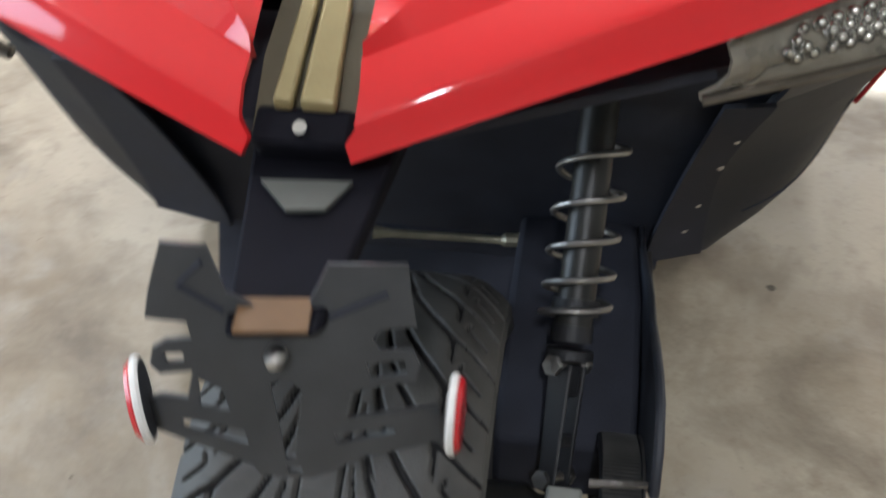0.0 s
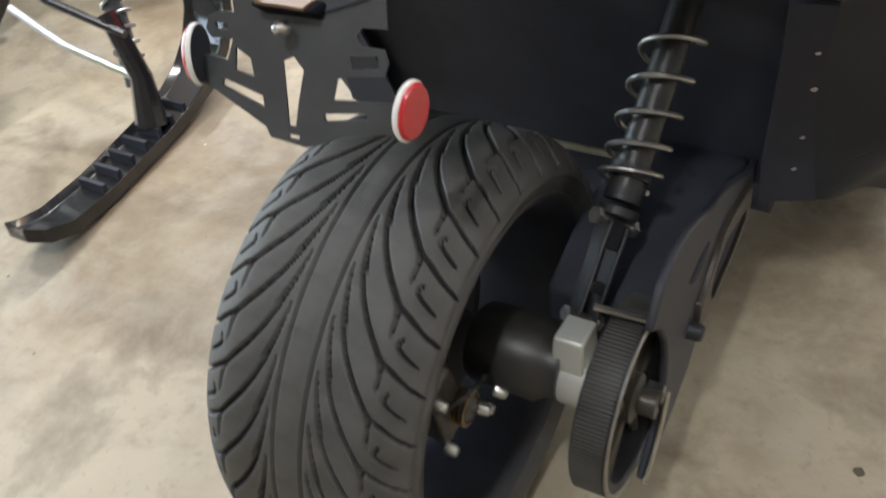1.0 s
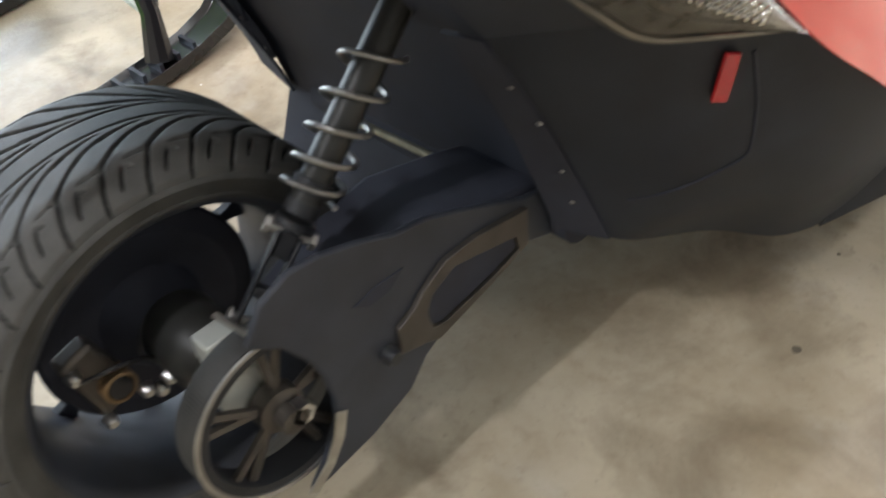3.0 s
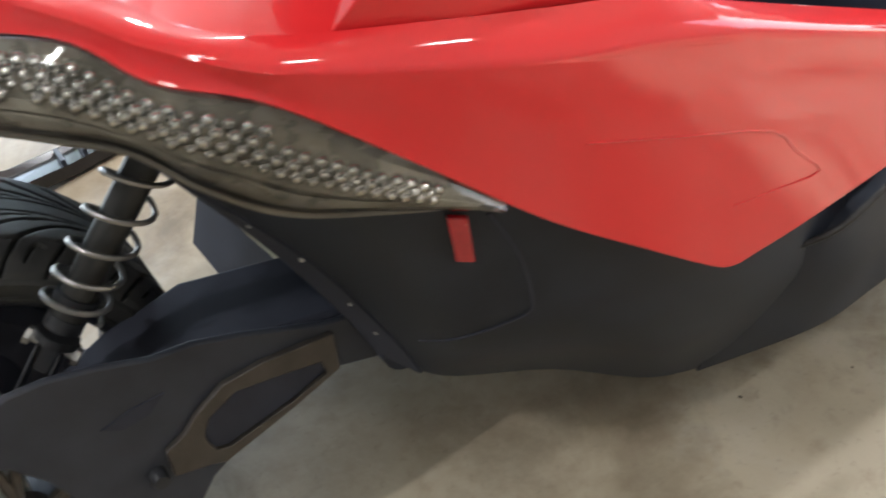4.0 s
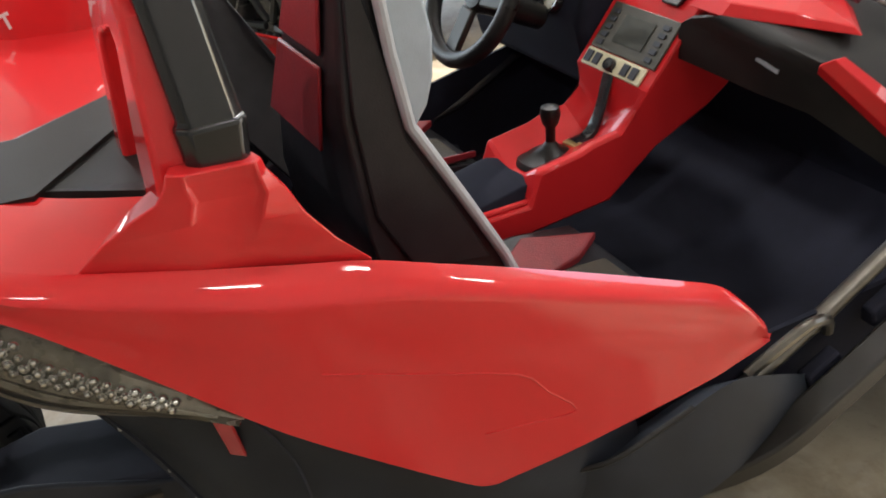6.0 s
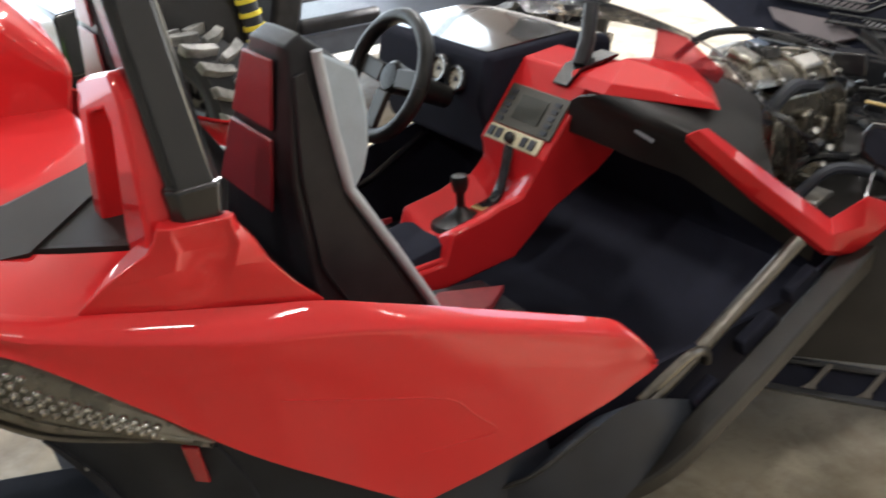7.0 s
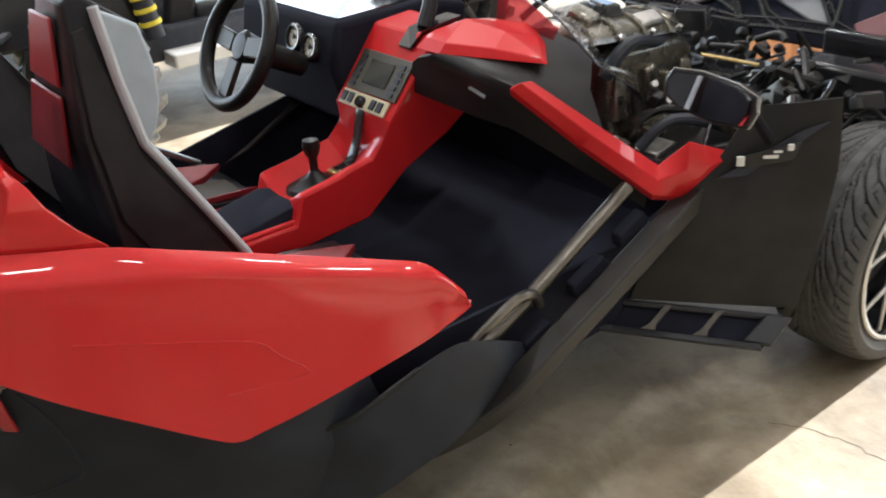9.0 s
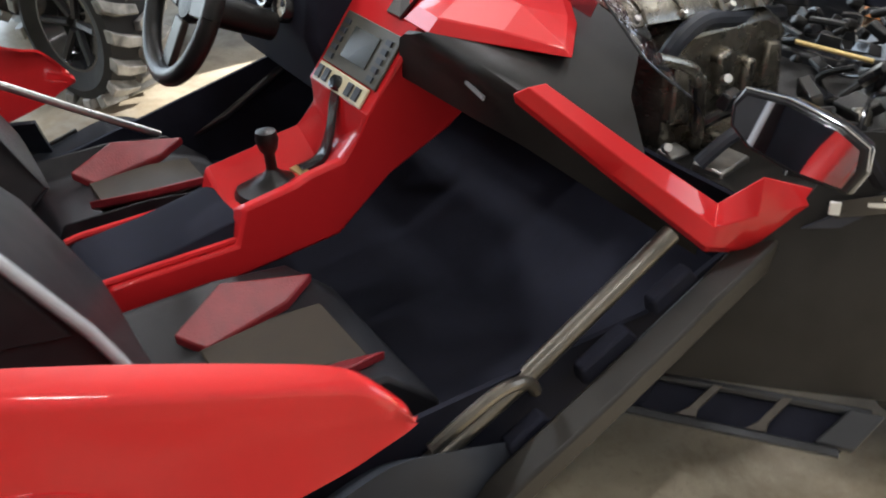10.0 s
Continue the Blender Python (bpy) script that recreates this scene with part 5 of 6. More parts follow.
# ---- front right side ----
STEP_TOP = [Vector((0.648, 1.925, 0.338)), Vector((0.905, 2.205, 0.284))]
STEP_LOW = [Vector((0.640, 1.855, 0.298)), Vector((0.902, 2.135, 0.236))]
bm = mesh()
tube(bm, STEP_TOP, 0.009, 8)
STEP = part("side_step", bm, FRAME, CAR, "black ladder-like side step")
bm = mesh()
slab(bm, [STEP_LOW[0], STEP_LOW[1], STEP_LOW[1] + Vector((0.006, -0.012, 0.016)), STEP_LOW[0] + Vector((0.006, -0.012, 0.016))], (0.012, -0.012, -0.006))
part("step_rail", bm, FRAME, STEP, bevel=0.003)
for f in (0.30, 0.62):
    hi, lo = STEP_TOP[0].lerp(STEP_TOP[1], f), STEP_LOW[0].lerp(STEP_LOW[1], f)
    along = (STEP_TOP[1] - STEP_TOP[0]).normalized()
    bm = mesh()
    slab(bm, [hi - along * 0.009, hi + along * 0.009, hi.lerp(lo, 0.75) + along * 0.009, lo + along * 0.020, lo - along * 0.020, hi.lerp(lo, 0.75) - along * 0.009], (0.004, -0.004, 0.010))
    part("rung", bm, RIMM, STEP, "worn brown grey flared rung", bevel=0.002)
bm = mesh()
hi, lo = STEP_TOP[0].lerp(STEP_TOP[1], 0.90), STEP_LOW[0].lerp(STEP_LOW[1], 0.88)
slab(bm, [hi, STEP_TOP[1] + Vector((0.02, 0.01, 0)), STEP_LOW[1] + Vector((0.02, 0.01, 0)), lo], (0.006, -0.006, 0.014))
part("step_end", bm, FRAME, STEP, "black step end plate", bevel=0.004)
bm = mesh()
skin(bm, [[STEP_LOW[0] + Vector((0, 0, -0.012)), STEP_TOP[0] + Vector((0, 0.01, -0.012))], [STEP_LOW[1] + Vector((0, 0, -0.012)), STEP_TOP[1] + Vector((0, 0.01, -0.012))]])
part("step_back", bm, VOID, STEP, solid=0.004)
SILLM = material("worn_sill_plastic", (0.018, 0.0162, 0.014), 0.38, 0.0, 0.35, 12, 0.2, 500, spec=0.4)
for s in (1, -1):
    bm = mesh()
    tube(bm, side([(0.655, 1.93, 0.64), (0.66, 1.62, 0.48), (0.675, 1.42, 0.41)], s), 0.017, 12)
    part("sill_tube", bm, TUBE if s > 0 else BLACK_GLOSS, CAR, "olive steel sill tube" if s > 0 else "gloss black sill tube")
    bm = mesh()
    w, h = 0.027, 0.026
    rows = []
    for x, y, z in rail(side([(0.60, 1.20, 0.205), (0.722, 1.42, 0.297), (0.748, 1.62, 0.405), (0.722, 2.0, 0.548), (0.712, 2.13, 0.60)], s)):
        rows.append([(x - w, y - h * 0.4, z + h), (x + w, y - h * 0.4, z + h * 0.8), (x + w, y + h * 0.4, z - h * 0.8), (x - w, y + h * 0.4, z - h)])
    skin(bm, rows, True, True)
    part("sill_beam", bm, SILLM, CAR, "worn brown black sill beam", bevel=0.006)
    for f, y, z, ln in ((0.690, 1.90, 0.575, 0.10), (0.695, 1.76, 0.510, 0.12), (0.700, 1.60, 0.425, 0.09), (0.698, 1.50, 0.385, 0.06)):
        bm = mesh()
        box(bm, (f * s, y, z - 0.012), (0.034, ln, 0.035), (24, 0, 0), 0.85)
        part("sill_block", bm, VOID, CAR, "black plastic block between sill tube and beam", bevel=0.006)
    bm = mesh()
    tube(bm, rail(side([(0.672, 1.64, 0.46), (0.69, 1.61, 0.505), (0.70, 1.556, 0.522), (0.695, 1.503, 0.498), (0.685, 1.436, 0.456)], s)), 0.011, 10)
    part("sill_loop", bm, TUBE if s > 0 else BLACK_GLOSS, CAR, "bent steel loop on the sill tube")
    bm = mesh()
    skin(bm, [line(side(q, s), 10) for q in ([(0.66, 1.94, 0.35), (0.69, 2.03, 0.55), (0.735, 2.13, 0.65), (0.765, 2.22, 0.78)], [(0.78, 2.08, 0.33), (0.80, 2.14, 0.52), (0.82, 2.21, 0.66), (0.84, 2.28, 0.79)], [(0.905, 2.25, 0.30), (0.915, 2.31, 0.5), (0.915, 2.345, 0.65), (0.905, 2.345, 0.80)])])
    FSP = part("front_side_panel", bm, CHARCOAL, CAR, "charcoal front side panel", solid=0.012)
    bm = mesh()
    tube(bm, side([(0.672, 1.972, 0.425), (0.784, 2.094, 0.405), (0.912, 2.272, 0.375)], s), 0.003, 6)
    part("panel_seam", bm, BLACK_DARK, FSP)
    # Dark band laid on the panel for the shading below its top edge.
    bm = mesh()
    slab(bm, side([(0.758, 2.12, 0.632), (0.80, 2.165, 0.668), (0.87, 2.262, 0.735), (0.905, 2.31, 0.752), (0.87, 2.262, 0.712), (0.80, 2.165, 0.638)], s), (0.003 * s, -0.003, 0))
    part("panel_groove", bm, BLACK_DARK, FSP)
bm = mesh()
slab(bm, [(0.778, 2.146, 0.680), (0.79, 2.158, 0.652), (0.868, 2.241, 0.672), (0.878, 2.250, 0.717), (0.84, 2.210, 0.702)], (0.004, -0.004, 0.002))
SLOT = part("panel_slot", bm, BLACK_GLOSS, CAR, "dark slot with small bright lamp pieces", bevel=0.001)
for c, d in (((0.792, 2.152, 0.673), (0.018, 0.006, 0.024)), ((0.836, 2.200, 0.682), (0.034, 0.006, 0.009)), ((0.846, 2.211, 0.694), (0.020, 0.006, 0.007)), ((0.866, 2.229, 0.704), (0.014, 0.006, 0.016))):
    bm = mesh()
    box(bm, c, d, (0, 0, 45))
    part("lamp_piece", bm, WHITE, SLOT, bevel=0.002)
# mirror
bm = mesh()
MM = pose(0.885, 1.91, 0.905, -11, 7, 8) @ Matrix.Diagonal((1.1, 1, 1, 1))
rows = []
for dy, k in ((-0.022, 1.0), (-0.012, 1.04), (0.015, 0.94), (0.035, 0.72)):
    rows.append([MM @ Vector((x * k, dy, z * k)) for x, z in ((-0.088, 0.012), (-0.078, 0.036), (-0.02, 0.046), (0.05, 0.042), (0.086, 0.03), (0.092, 0.0), (0.084, -0.034), (0.02, -0.042), (-0.05, -0.036), (-0.082, -0.018))])
skin(bm, rows, True, True)
MIR = part("door_mirror", bm, BLACK_GLOSS, CAR, "gloss black door mirror", bevel=0.004, segments=3)
bm = mesh()
slab(bm, [MM @ Vector((x, -0.0235, z)) for x, z in ((-0.080, 0.010), (-0.071, 0.030), (-0.02, 0.039), (0.05, 0.035), (0.079, 0.025), (0.084, 0.0), (0.077, -0.028), (0.02, -0.035), (-0.046, -0.03), (-0.074, -0.015))], MM.to_3x3() @ Vector((0, -0.002, 0)))
part("mirror_glass", bm, MIRROR, MIR)
bm = mesh()
tube(bm, [MM @ Vector((x, -0.02, z)) for x, z in ((-0.078, 0.037), (-0.02, 0.047), (0.05, 0.043), (0.087, 0.031), (0.094, 0.004))], 0.0014, 8)
part("mirror_edge", bm, CHROME, MIR, "bright mirror edge")
bm = mesh()
tube(bm, [(0.83, 2.20, 0.72), (0.86, 2.06, 0.85), (0.88, 1.94, 0.905)], 0.012, 8)
part("mirror_arm", bm, DULL, MIR)

# front wheels
for s in (1, -1):
    tyre(0.868 * s, 2.667, 0.312, 0.108, 0.232, CAR, "front_tyre", 22, 70)
    bm = mesh()
    lathe(bm, [(0.236, -0.1), (0.225, -0.09), (0.21, 0.0), (0.222, 0.095 * s), (0.236, 0.108 * s), (0.228, 0.112 * s), (0.214, 0.085 * s), (0.205, 0.0)], pose(0.868 * s, 2.667, 0.312), 64)
    fr = part("front_rim", bm, BLACK_GLOSS, CAR, "multi-spoke front rim with bright face")
    bm = mesh()
    lathe(bm, [(0.238, 0.104 * s), (0.240, 0.110 * s), (0.234, 0.114 * s), (0.227, 0.112 * s), (0.226, 0.104 * s), (0.238, 0.104 * s)], pose(0.868 * s, 2.667, 0.312), 64)
    part("rim_lip", bm, STEEL, fr, "bright machined rim lip")
    for k in range(5):
        a = radians(72 * k + 12)
        hub, fork = [(s * x, 2.667 + q * math.cos(a), 0.312 + q * math.sin(a)) for x, q in ((0.95, 0.02), (0.955, 0.092))]
        bm = mesh()
        tube(bm, [hub, fork], [0.015, 0.012], 8)
        arm_ = part("rim_arm", bm, STEEL, fr)
        for da in (-0.33, 0.33):
            bm = mesh()
            tube(bm, [fork, (s * 0.957, 2.667 + 0.12 * math.cos(a + da * 0.32), 0.312 + 0.12 * math.sin(a + da * 0.32)), (s * 0.96, 2.667 + 0.226 * math.cos(a + da), 0.312 + 0.226 * math.sin(a + da))], [0.010, 0.0065, 0.005], 8)
            part("rim_spoke", bm, STEEL, arm_)
    bm = mesh()
    lathe(bm, [(0.0, 0.965 * s), (0.032, 0.962 * s), (0.036, 0.945 * s), (0.03, 0.9 * s), (0.0, 0.9 * s)], pose(0, 2.667, 0.312), 24)
    part("rim_hub", bm, STEEL, fr)
    bm = mesh()
    lathe(bm, [(0.0, 0.84 * s), (0.15, 0.84 * s), (0.15, 0.855 * s), (0.0, 0.855 * s)], pose(0, 2.667, 0.312), 40)
    part("brake_disc", bm, FRAME, fr)

# engine and open hood
random.seed(4)
bm = mesh()
secs = []
for x, k in ((0.05, 0.85), (0.08, 1.0), (0.30, 1.0), (0.335, 0.9)):
    secs.append([(x, 2.38 + (y - 2.38) * k, 0.7 + (z - 0.7) * k) for y, z in ((2.20, 0.55), (2.20, 0.80), (2.24, 0.83), (2.50, 0.82), (2.56, 0.78), (2.58, 0.55))])
skin(bm, secs, True, True)
ENG = part("engine", bm, ENGINE, CAR, "grey cast engine with ribbed covers and hoses", bevel=0.012)
for y, z, w, t in ((2.24, 0.70, 0.05, 0.12), (2.30, 0.64, 0.03, 0.17), (2.36, 0.72, 0.06, 0.09), (2.43, 0.66, 0.035, 0.14), (2.50, 0.70, 0.05, 0.10)):
    bm = mesh()
    box(bm, (0.338, y, z), (0.035, w, t), (random.uniform(-12, 12), random.uniform(-8, 8), random.uniform(-15, 15)), 0.75)
    part("casting_boss", bm, ENGINE, ENG, bevel=0.008)
bm = mesh()
rows = []
for y, k in ((2.10, 0.7), (2.115, 1.0), (2.50, 0.96), (2.53, 0.72)):
    rows.append([(0.23 + 0.105 * k * math.cos(a), y, 0.855 - 0.10 * (y - 2.1) + 0.062 * k * math.sin(a)) for a in [math.pi * (0.04 + 0.92 * i / 12) for i in range(13)]])
skin(bm, rows, True, True)
CVR = part("valve_cover", bm, ENGINE, ENG, "dull grey ribbed valve cover", bevel=0.006)
for k in range(4):
    y = 2.15 + k * 0.1
    bm = mesh()
    tube(bm, [(0.23 + 0.108 * math.cos(a), y, 0.855 - 0.10 * (y - 2.1) + 0.065 * math.sin(a)) for a in [math.pi * (0.06 + 0.88 * i / 10) for i in range(11)]], 0.005, 6)
    part("cover_rib", bm, ENGINE, CVR)
for c, d, rt in (((0.25, 2.20, 0.905), (0.09, 0.07, 0.05), (0, 20, 10)), ((0.20, 2.33, 0.90), (0.12, 0.06, 0.04), (0, 0, -15)), ((0.29, 2.40, 0.865), (0.06, 0.10, 0.04), (0, 30, 0)), ((0.17, 2.24, 0.90), (0.05, 0.14, 0.05), (0, -10, 8)), ((0.26, 2.48, 0.85), (0.10, 0.05, 0.05), (0, 15, 20))):
    bm = mesh()
    box(bm, c, d, rt, 0.8)
    part("cover_boss", bm, random.choice([ENGINE, ALU, BLACK_GLOSS]), CVR, bevel=0.008)
for y in (2.13, 2.25, 2.38, 2.49):
    bm = mesh()
    lathe(bm, [(0.0, 0.012), (0.007, 0.012), (0.009, 0.0), (0.0, 0.0)], pose(0.325, y, 0.872 - 0.1 * (y - 2.1), 0, 40, 0), 8, "z")
    part("cover_bolt", bm, STEEL, CVR)
for nm, pts_, r, mt, lb in (("intake_hose", [(0.33, 2.20, 0.765), (0.345, 2.225, 0.815), (0.34, 2.29, 0.838), (0.32, 2.40, 0.815), (0.27, 2.60, 0.77)], 0.019, BLACK, "black curved intake hose"),
                            ("coolant_pipe", [(0.40, 2.12, 0.82), (0.40, 2.20, 0.785), (0.395, 2.235, 0.75), (0.39, 2.25, 0.68), (0.39, 2.255, 0.62), (0.36, 2.28, 0.58)], 0.012, ENGINE, "dull metal coolant pipe"),
                            ("oil_hose", [(0.36, 2.27, 0.62), (0.40, 2.33, 0.66), (0.42, 2.42, 0.64), (0.38, 2.55, 0.60)], 0.013, BLACK_GLOSS, ""),
                            ("breather_hose", [(0.10, 2.12, 0.90), (0.14, 2.20, 0.955), (0.20, 2.32, 0.95), (0.24, 2.46, 0.90)], 0.010, BLACK_GLOSS, ""),
                            ("lower_hose", [(0.45, 2.20, 0.60), (0.48, 2.28, 0.66), (0.52, 2.38, 0.64), (0.55, 2.5, 0.58)], 0.015, BLACK, ""),
                            ("yellow_rod", [(0.46, 2.42, 0.80), (0.58, 2.50, 0.775)], 0.005, GOLD, "thin dull yellow rod")):
    bm = mesh()
    tube(bm, rail(pts_), r, 10)
    part(nm, bm, mt, ENG, lb)
for c, d, rt in (((0.38, 2.33, 0.60), (0.06, 0.09, 0.05), (10, 0, 20)), ((0.42, 2.30, 0.70), (0.03, 0.05, 0.035), (0, 20, 10)), ((0.30, 2.58, 0.84), (0.10, 0.07, 0.06), (0, 0, 25)), ((0.36, 2.22, 0.575), (0.05, 0.06, 0.035), (0, 10, 0)), ((0.45, 2.26, 0.56), (0.08, 0.12, 0.07), (0, 5, 12))):
    bm = mesh()
    box(bm, c, d, rt, 0.85)
    part("engine_bracket", bm, random.choice([ENGINE, BLACK_GLOSS, ALU]), ENG, bevel=0.005)
for c in ((0.405, 2.30, 0.735), (0.39, 2.37, 0.625), (0.36, 2.20, 0.60), (0.43, 2.33, 0.69)):
    bm = mesh()
    lathe(bm, [(0.0, 0.02), (0.009, 0.02), (0.011, 0.0), (0.0, 0.0)], pose(*c, 0, 60, -30), 8, "z")
    part("engine_bolt", bm, STEEL, ENG)
bm = mesh()
box(bm, (0.1, 2.65, 0.44), (1.1, 0.9, 0.28))
part("front_chassis", bm, BAY, CAR, "dark front chassis")

# open hood with ribs on its underside
HO, HU = Vector((0.0, 2.95, 0.60)), Vector((0.0, 0.62, 0.78)).normalized()
HN = Vector((0, -HU.z, HU.y))


def hood_at(x, v, lift=0.0):
    return HO + Vector((x, 0, 0)) + HU * v + HN * lift


bm = mesh()
skin(bm, [[hood_at(x0 + (0.95 * (1 - 0.18 * v) - x0) * f, v, -0.06 + 0.10 * f * f * (1 if f > 0.8 else 0.3)) for f in (0.0, 0.08, 0.2, 0.35, 0.5, 0.65, 0.8, 0.92, 1.0)] for v, x0 in ((0.12, -0.30), (0.15, -0.40), (0.27, -0.74), (0.38, -0.88), (0.45, -0.87), (0.7, -0.83), (0.95, -0.79), (1.1, -0.76))])
HOOD = part("open_hood", bm, VOID, CAR, "gloss black underside of the open front hood", solid=0.02)
PAD = material("hood_pad", (0.085, 0.064, 0.066), 0.5, 0.0, 0.2, 6, 0.2, 150)
PAD_RED = material("faded_red_pad", (0.16, 0.055, 0.06), 0.45, 0.0, 0.2, 6, 0.2, 150)
PAD_GREY = material("grey_pad", (0.20, 0.20, 0.205), 0.4, 0.0, 0.2, 6, 0.2, 150)
for outline, mt, lb in (([(-0.40, 0.27), (-0.13, 0.262), (0.0, 0.222), (-0.12, 0.165), (-0.35, 0.225)], PAD, "dull mauve grey pad"),
                        ([(0.20, 0.245), (0.37, 0.27), (0.43, 0.185), (0.35, 0.19)], PAD_GREY, "pale grey pad"),
                        ([(0.49, 0.20), (0.62, 0.29), (0.73, 0.28), (0.71, 0.165), (0.54, 0.135)], PAD_RED, "faded red pad"),
                        ([(0.03, 0.38), (0.24, 0.385), (0.30, 0.315), (0.08, 0.31)], PAD, "dull mauve grey pad"),
                        ([(-0.04, 0.285), (0.11, 0.268), (0.12, 0.238), (0.05, 0.225)], PAD_GREY, "pale grey pad"),
                        ([(-0.52, 0.36), (-0.06, 0.36), (-0.03, 0.305), (-0.42, 0.315)], PAD, "dull mauve grey pad"),
                        ([(0.48, 0.46), (0.70, 0.47), (0.72, 0.33), (0.47, 0.36)], PAD_RED, "faded red pad"),
                        ([(-0.30, 0.13), (-0.05, 0.14), (-0.12, 0.105), (-0.26, 0.105)], PAD_GREY, "pale grey pad")):
    bm = mesh()
    slab(bm, [hood_at(x, v, -0.035) for x, v in outline], HN * 0.02)
    part("hood_pad", bm, mt, HOOD, lb, bevel=0.006)
for path in ([(0.12, 0.40), (0.31, 0.33), (0.34, 0.29), (0.45, 0.165)], [(-0.14, 0.245), (0.14, 0.25), (0.34, 0.29)], [(0.12, 0.13), (0.28, 0.145), (0.45, 0.15)], [(0.14, 0.25), (0.21, 0.17), (0.31, 0.12)],
             [(0.47, 0.46), (0.42, 0.35), (0.45, 0.165)], [(0.45, 0.165), (0.56, 0.125), (0.72, 0.15)], [(-0.34, 0.14), (-0.17, 0.155), (0.14, 0.125)], [(-0.50, 0.30), (-0.02, 0.295), (0.12, 0.40)], [(0.0, 0.21), (0.10, 0.17), (0.13, 0.13)]):
    bm = mesh()
    q = line([hood_at(x, v, 0.0) for x, v in path], 25)
    tube(bm, q, 0.008, 6)
    w = [p + HU * 0.028 + HN * 0.004 for p in q]
    tube(bm, w, 0.005, 6)
    for k in range(24):
        tube(bm, [q[k], w[k + 1]], 0.003, 5)
    part("hood_rib", bm, BLACK_GLOSS, HOOD, "latticed gloss black rib")
random.seed(44)
for k in range(70):
    c = Vector((random.uniform(0.06, 0.92), random.uniform(2.76, 2.98), random.uniform(0.58, 0.71)))
    bm = mesh()
    if k % 3 == 0:
        tube(bm, rail([c, c + Vector((random.uniform(-0.1, 0.1), random.uniform(-0.05, 0.05), random.uniform(-0.03, 0.06))), c + Vector((random.uniform(-0.16, 0.16), 0.0, random.uniform(-0.06, 0.02)))], 4), random.uniform(0.004, 0.012), 7)
    elif k % 3 == 1:
        box(bm, c, (random.uniform(0.02, 0.07), random.uniform(0.02, 0.05), random.uniform(0.012, 0.04)), (random.uniform(-25, 25), random.uniform(-25, 25), random.uniform(-40, 40)), 0.8)
    else:
        lathe(bm, [(0.0, 0.014), (0.012, 0.014), (0.016, 0.006), (0.016, -0.016), (0.0, -0.016)], pose(*c, random.uniform(20, 90), random.uniform(-40, 40), 0), 12, "z")
    part("nose_fitting", bm, random.choice([BAY, BAY, BLACK_GLOSS, BAY]), ENG, bevel=0.003)
bm = mesh()
box(bm, (0.64, 2.88, 0.62), (0.38, 0.12, 0.16))
box(bm, (0.12, 2.86, 0.56), (0.34, 0.1, 0.10))
part("lamp_housing", bm, BLACK_GLOSS, CAR, "gloss black lamp housings at the nose", bevel=0.015)
random.seed(9)
for k in range(26):
    bm = mesh()
    p0 = Vector((random.uniform(0.50, 0.82), random.uniform(2.38, 2.8), random.uniform(0.60, 0.74)))
    d = Vector((random.uniform(-1, 1), random.uniform(-0.6, 0.6), random.uniform(-0.6, 0.6))) * 0.12
    tube(bm, rail([p0, p0 + d, p0 + d + Vector((random.uniform(-0.08, 0.08), random.uniform(-0.08, 0.08), -0.08))], 4), random.uniform(0.005, 0.016), 7)
    part("engine_bay_hose", bm, random.choice([BAY, BAY, BLACK_GLOSS]), ENG)

# Finned panels added to close the gap beside the orange patch with black.
for x0, x1, z0, z1 in ((0.44, 0.92, 0.48, 0.74), (-0.35, 0.17, 0.48, 0.72)):
    bm = mesh()
    box(bm, ((x0 + x1) / 2, 3.035, (z0 + z1) / 2), (x1 - x0, 0.03, z1 - z0))
    rad = part("radiator", bm, BLACK_GLOSS, CAR, "dark filler panel at the nose", bevel=0.006)
    for k in range(9):
        bm = mesh()
        box(bm, ((x0 + x1) / 2, 3.017, z0 + 0.02 + k * (z1 - z0 - 0.04) / 8), (x1 - x0 - 0.04, 0.008, 0.006))
        part("radiator_fin", bm, BLACK_GLOSS, rad)
bm = mesh()
skin(bm, [[(0.56, 2.94, 0.545), (0.70, 2.93, 0.572), (0.80, 2.93, 0.585), (0.98, 2.92, 0.545)], [(0.56, 2.96, 0.572), (0.70, 2.95, 0.600), (0.80, 2.95, 0.612), (0.98, 2.94, 0.575)], [(0.56, 3.02, 0.58), (0.70, 3.02, 0.61), (0.80, 3.02, 0.62), (0.98, 3.0, 0.585)]])
part("nose_panel", bm, material("orange_red_paint", (0.62, 0.07, 0.02), 0.35, 0.0, 0.1, 8, coat=0.6), CAR, "orange red nose panel edge", solid=0.01)
random.seed(15)
for k in range(22):
    bm = mesh()
    c = (random.uniform(0.42, 0.85), random.uniform(2.35, 2.8), random.uniform(0.56, 0.68))
    if k % 2:
        box(bm, c, (random.uniform(0.03, 0.09), random.uniform(0.03, 0.1), random.uniform(0.02, 0.06)), (random.uniform(-20, 20), random.uniform(-20, 20), random.uniform(0, 90)), 0.8)
    else:
        lathe(bm, [(0.0, 0.02), (0.018, 0.02), (0.022, 0.01), (0.022, -0.02), (0.0, -0.02)], pose(*c, random.uniform(-40, 40), random.uniform(-40, 40), 0), 14, "z")
    part("engine_bay_fitting", bm, random.choice([BAY, BLACK_GLOSS, BAY, BAY, ENGINE]), ENG, bevel=0.004)

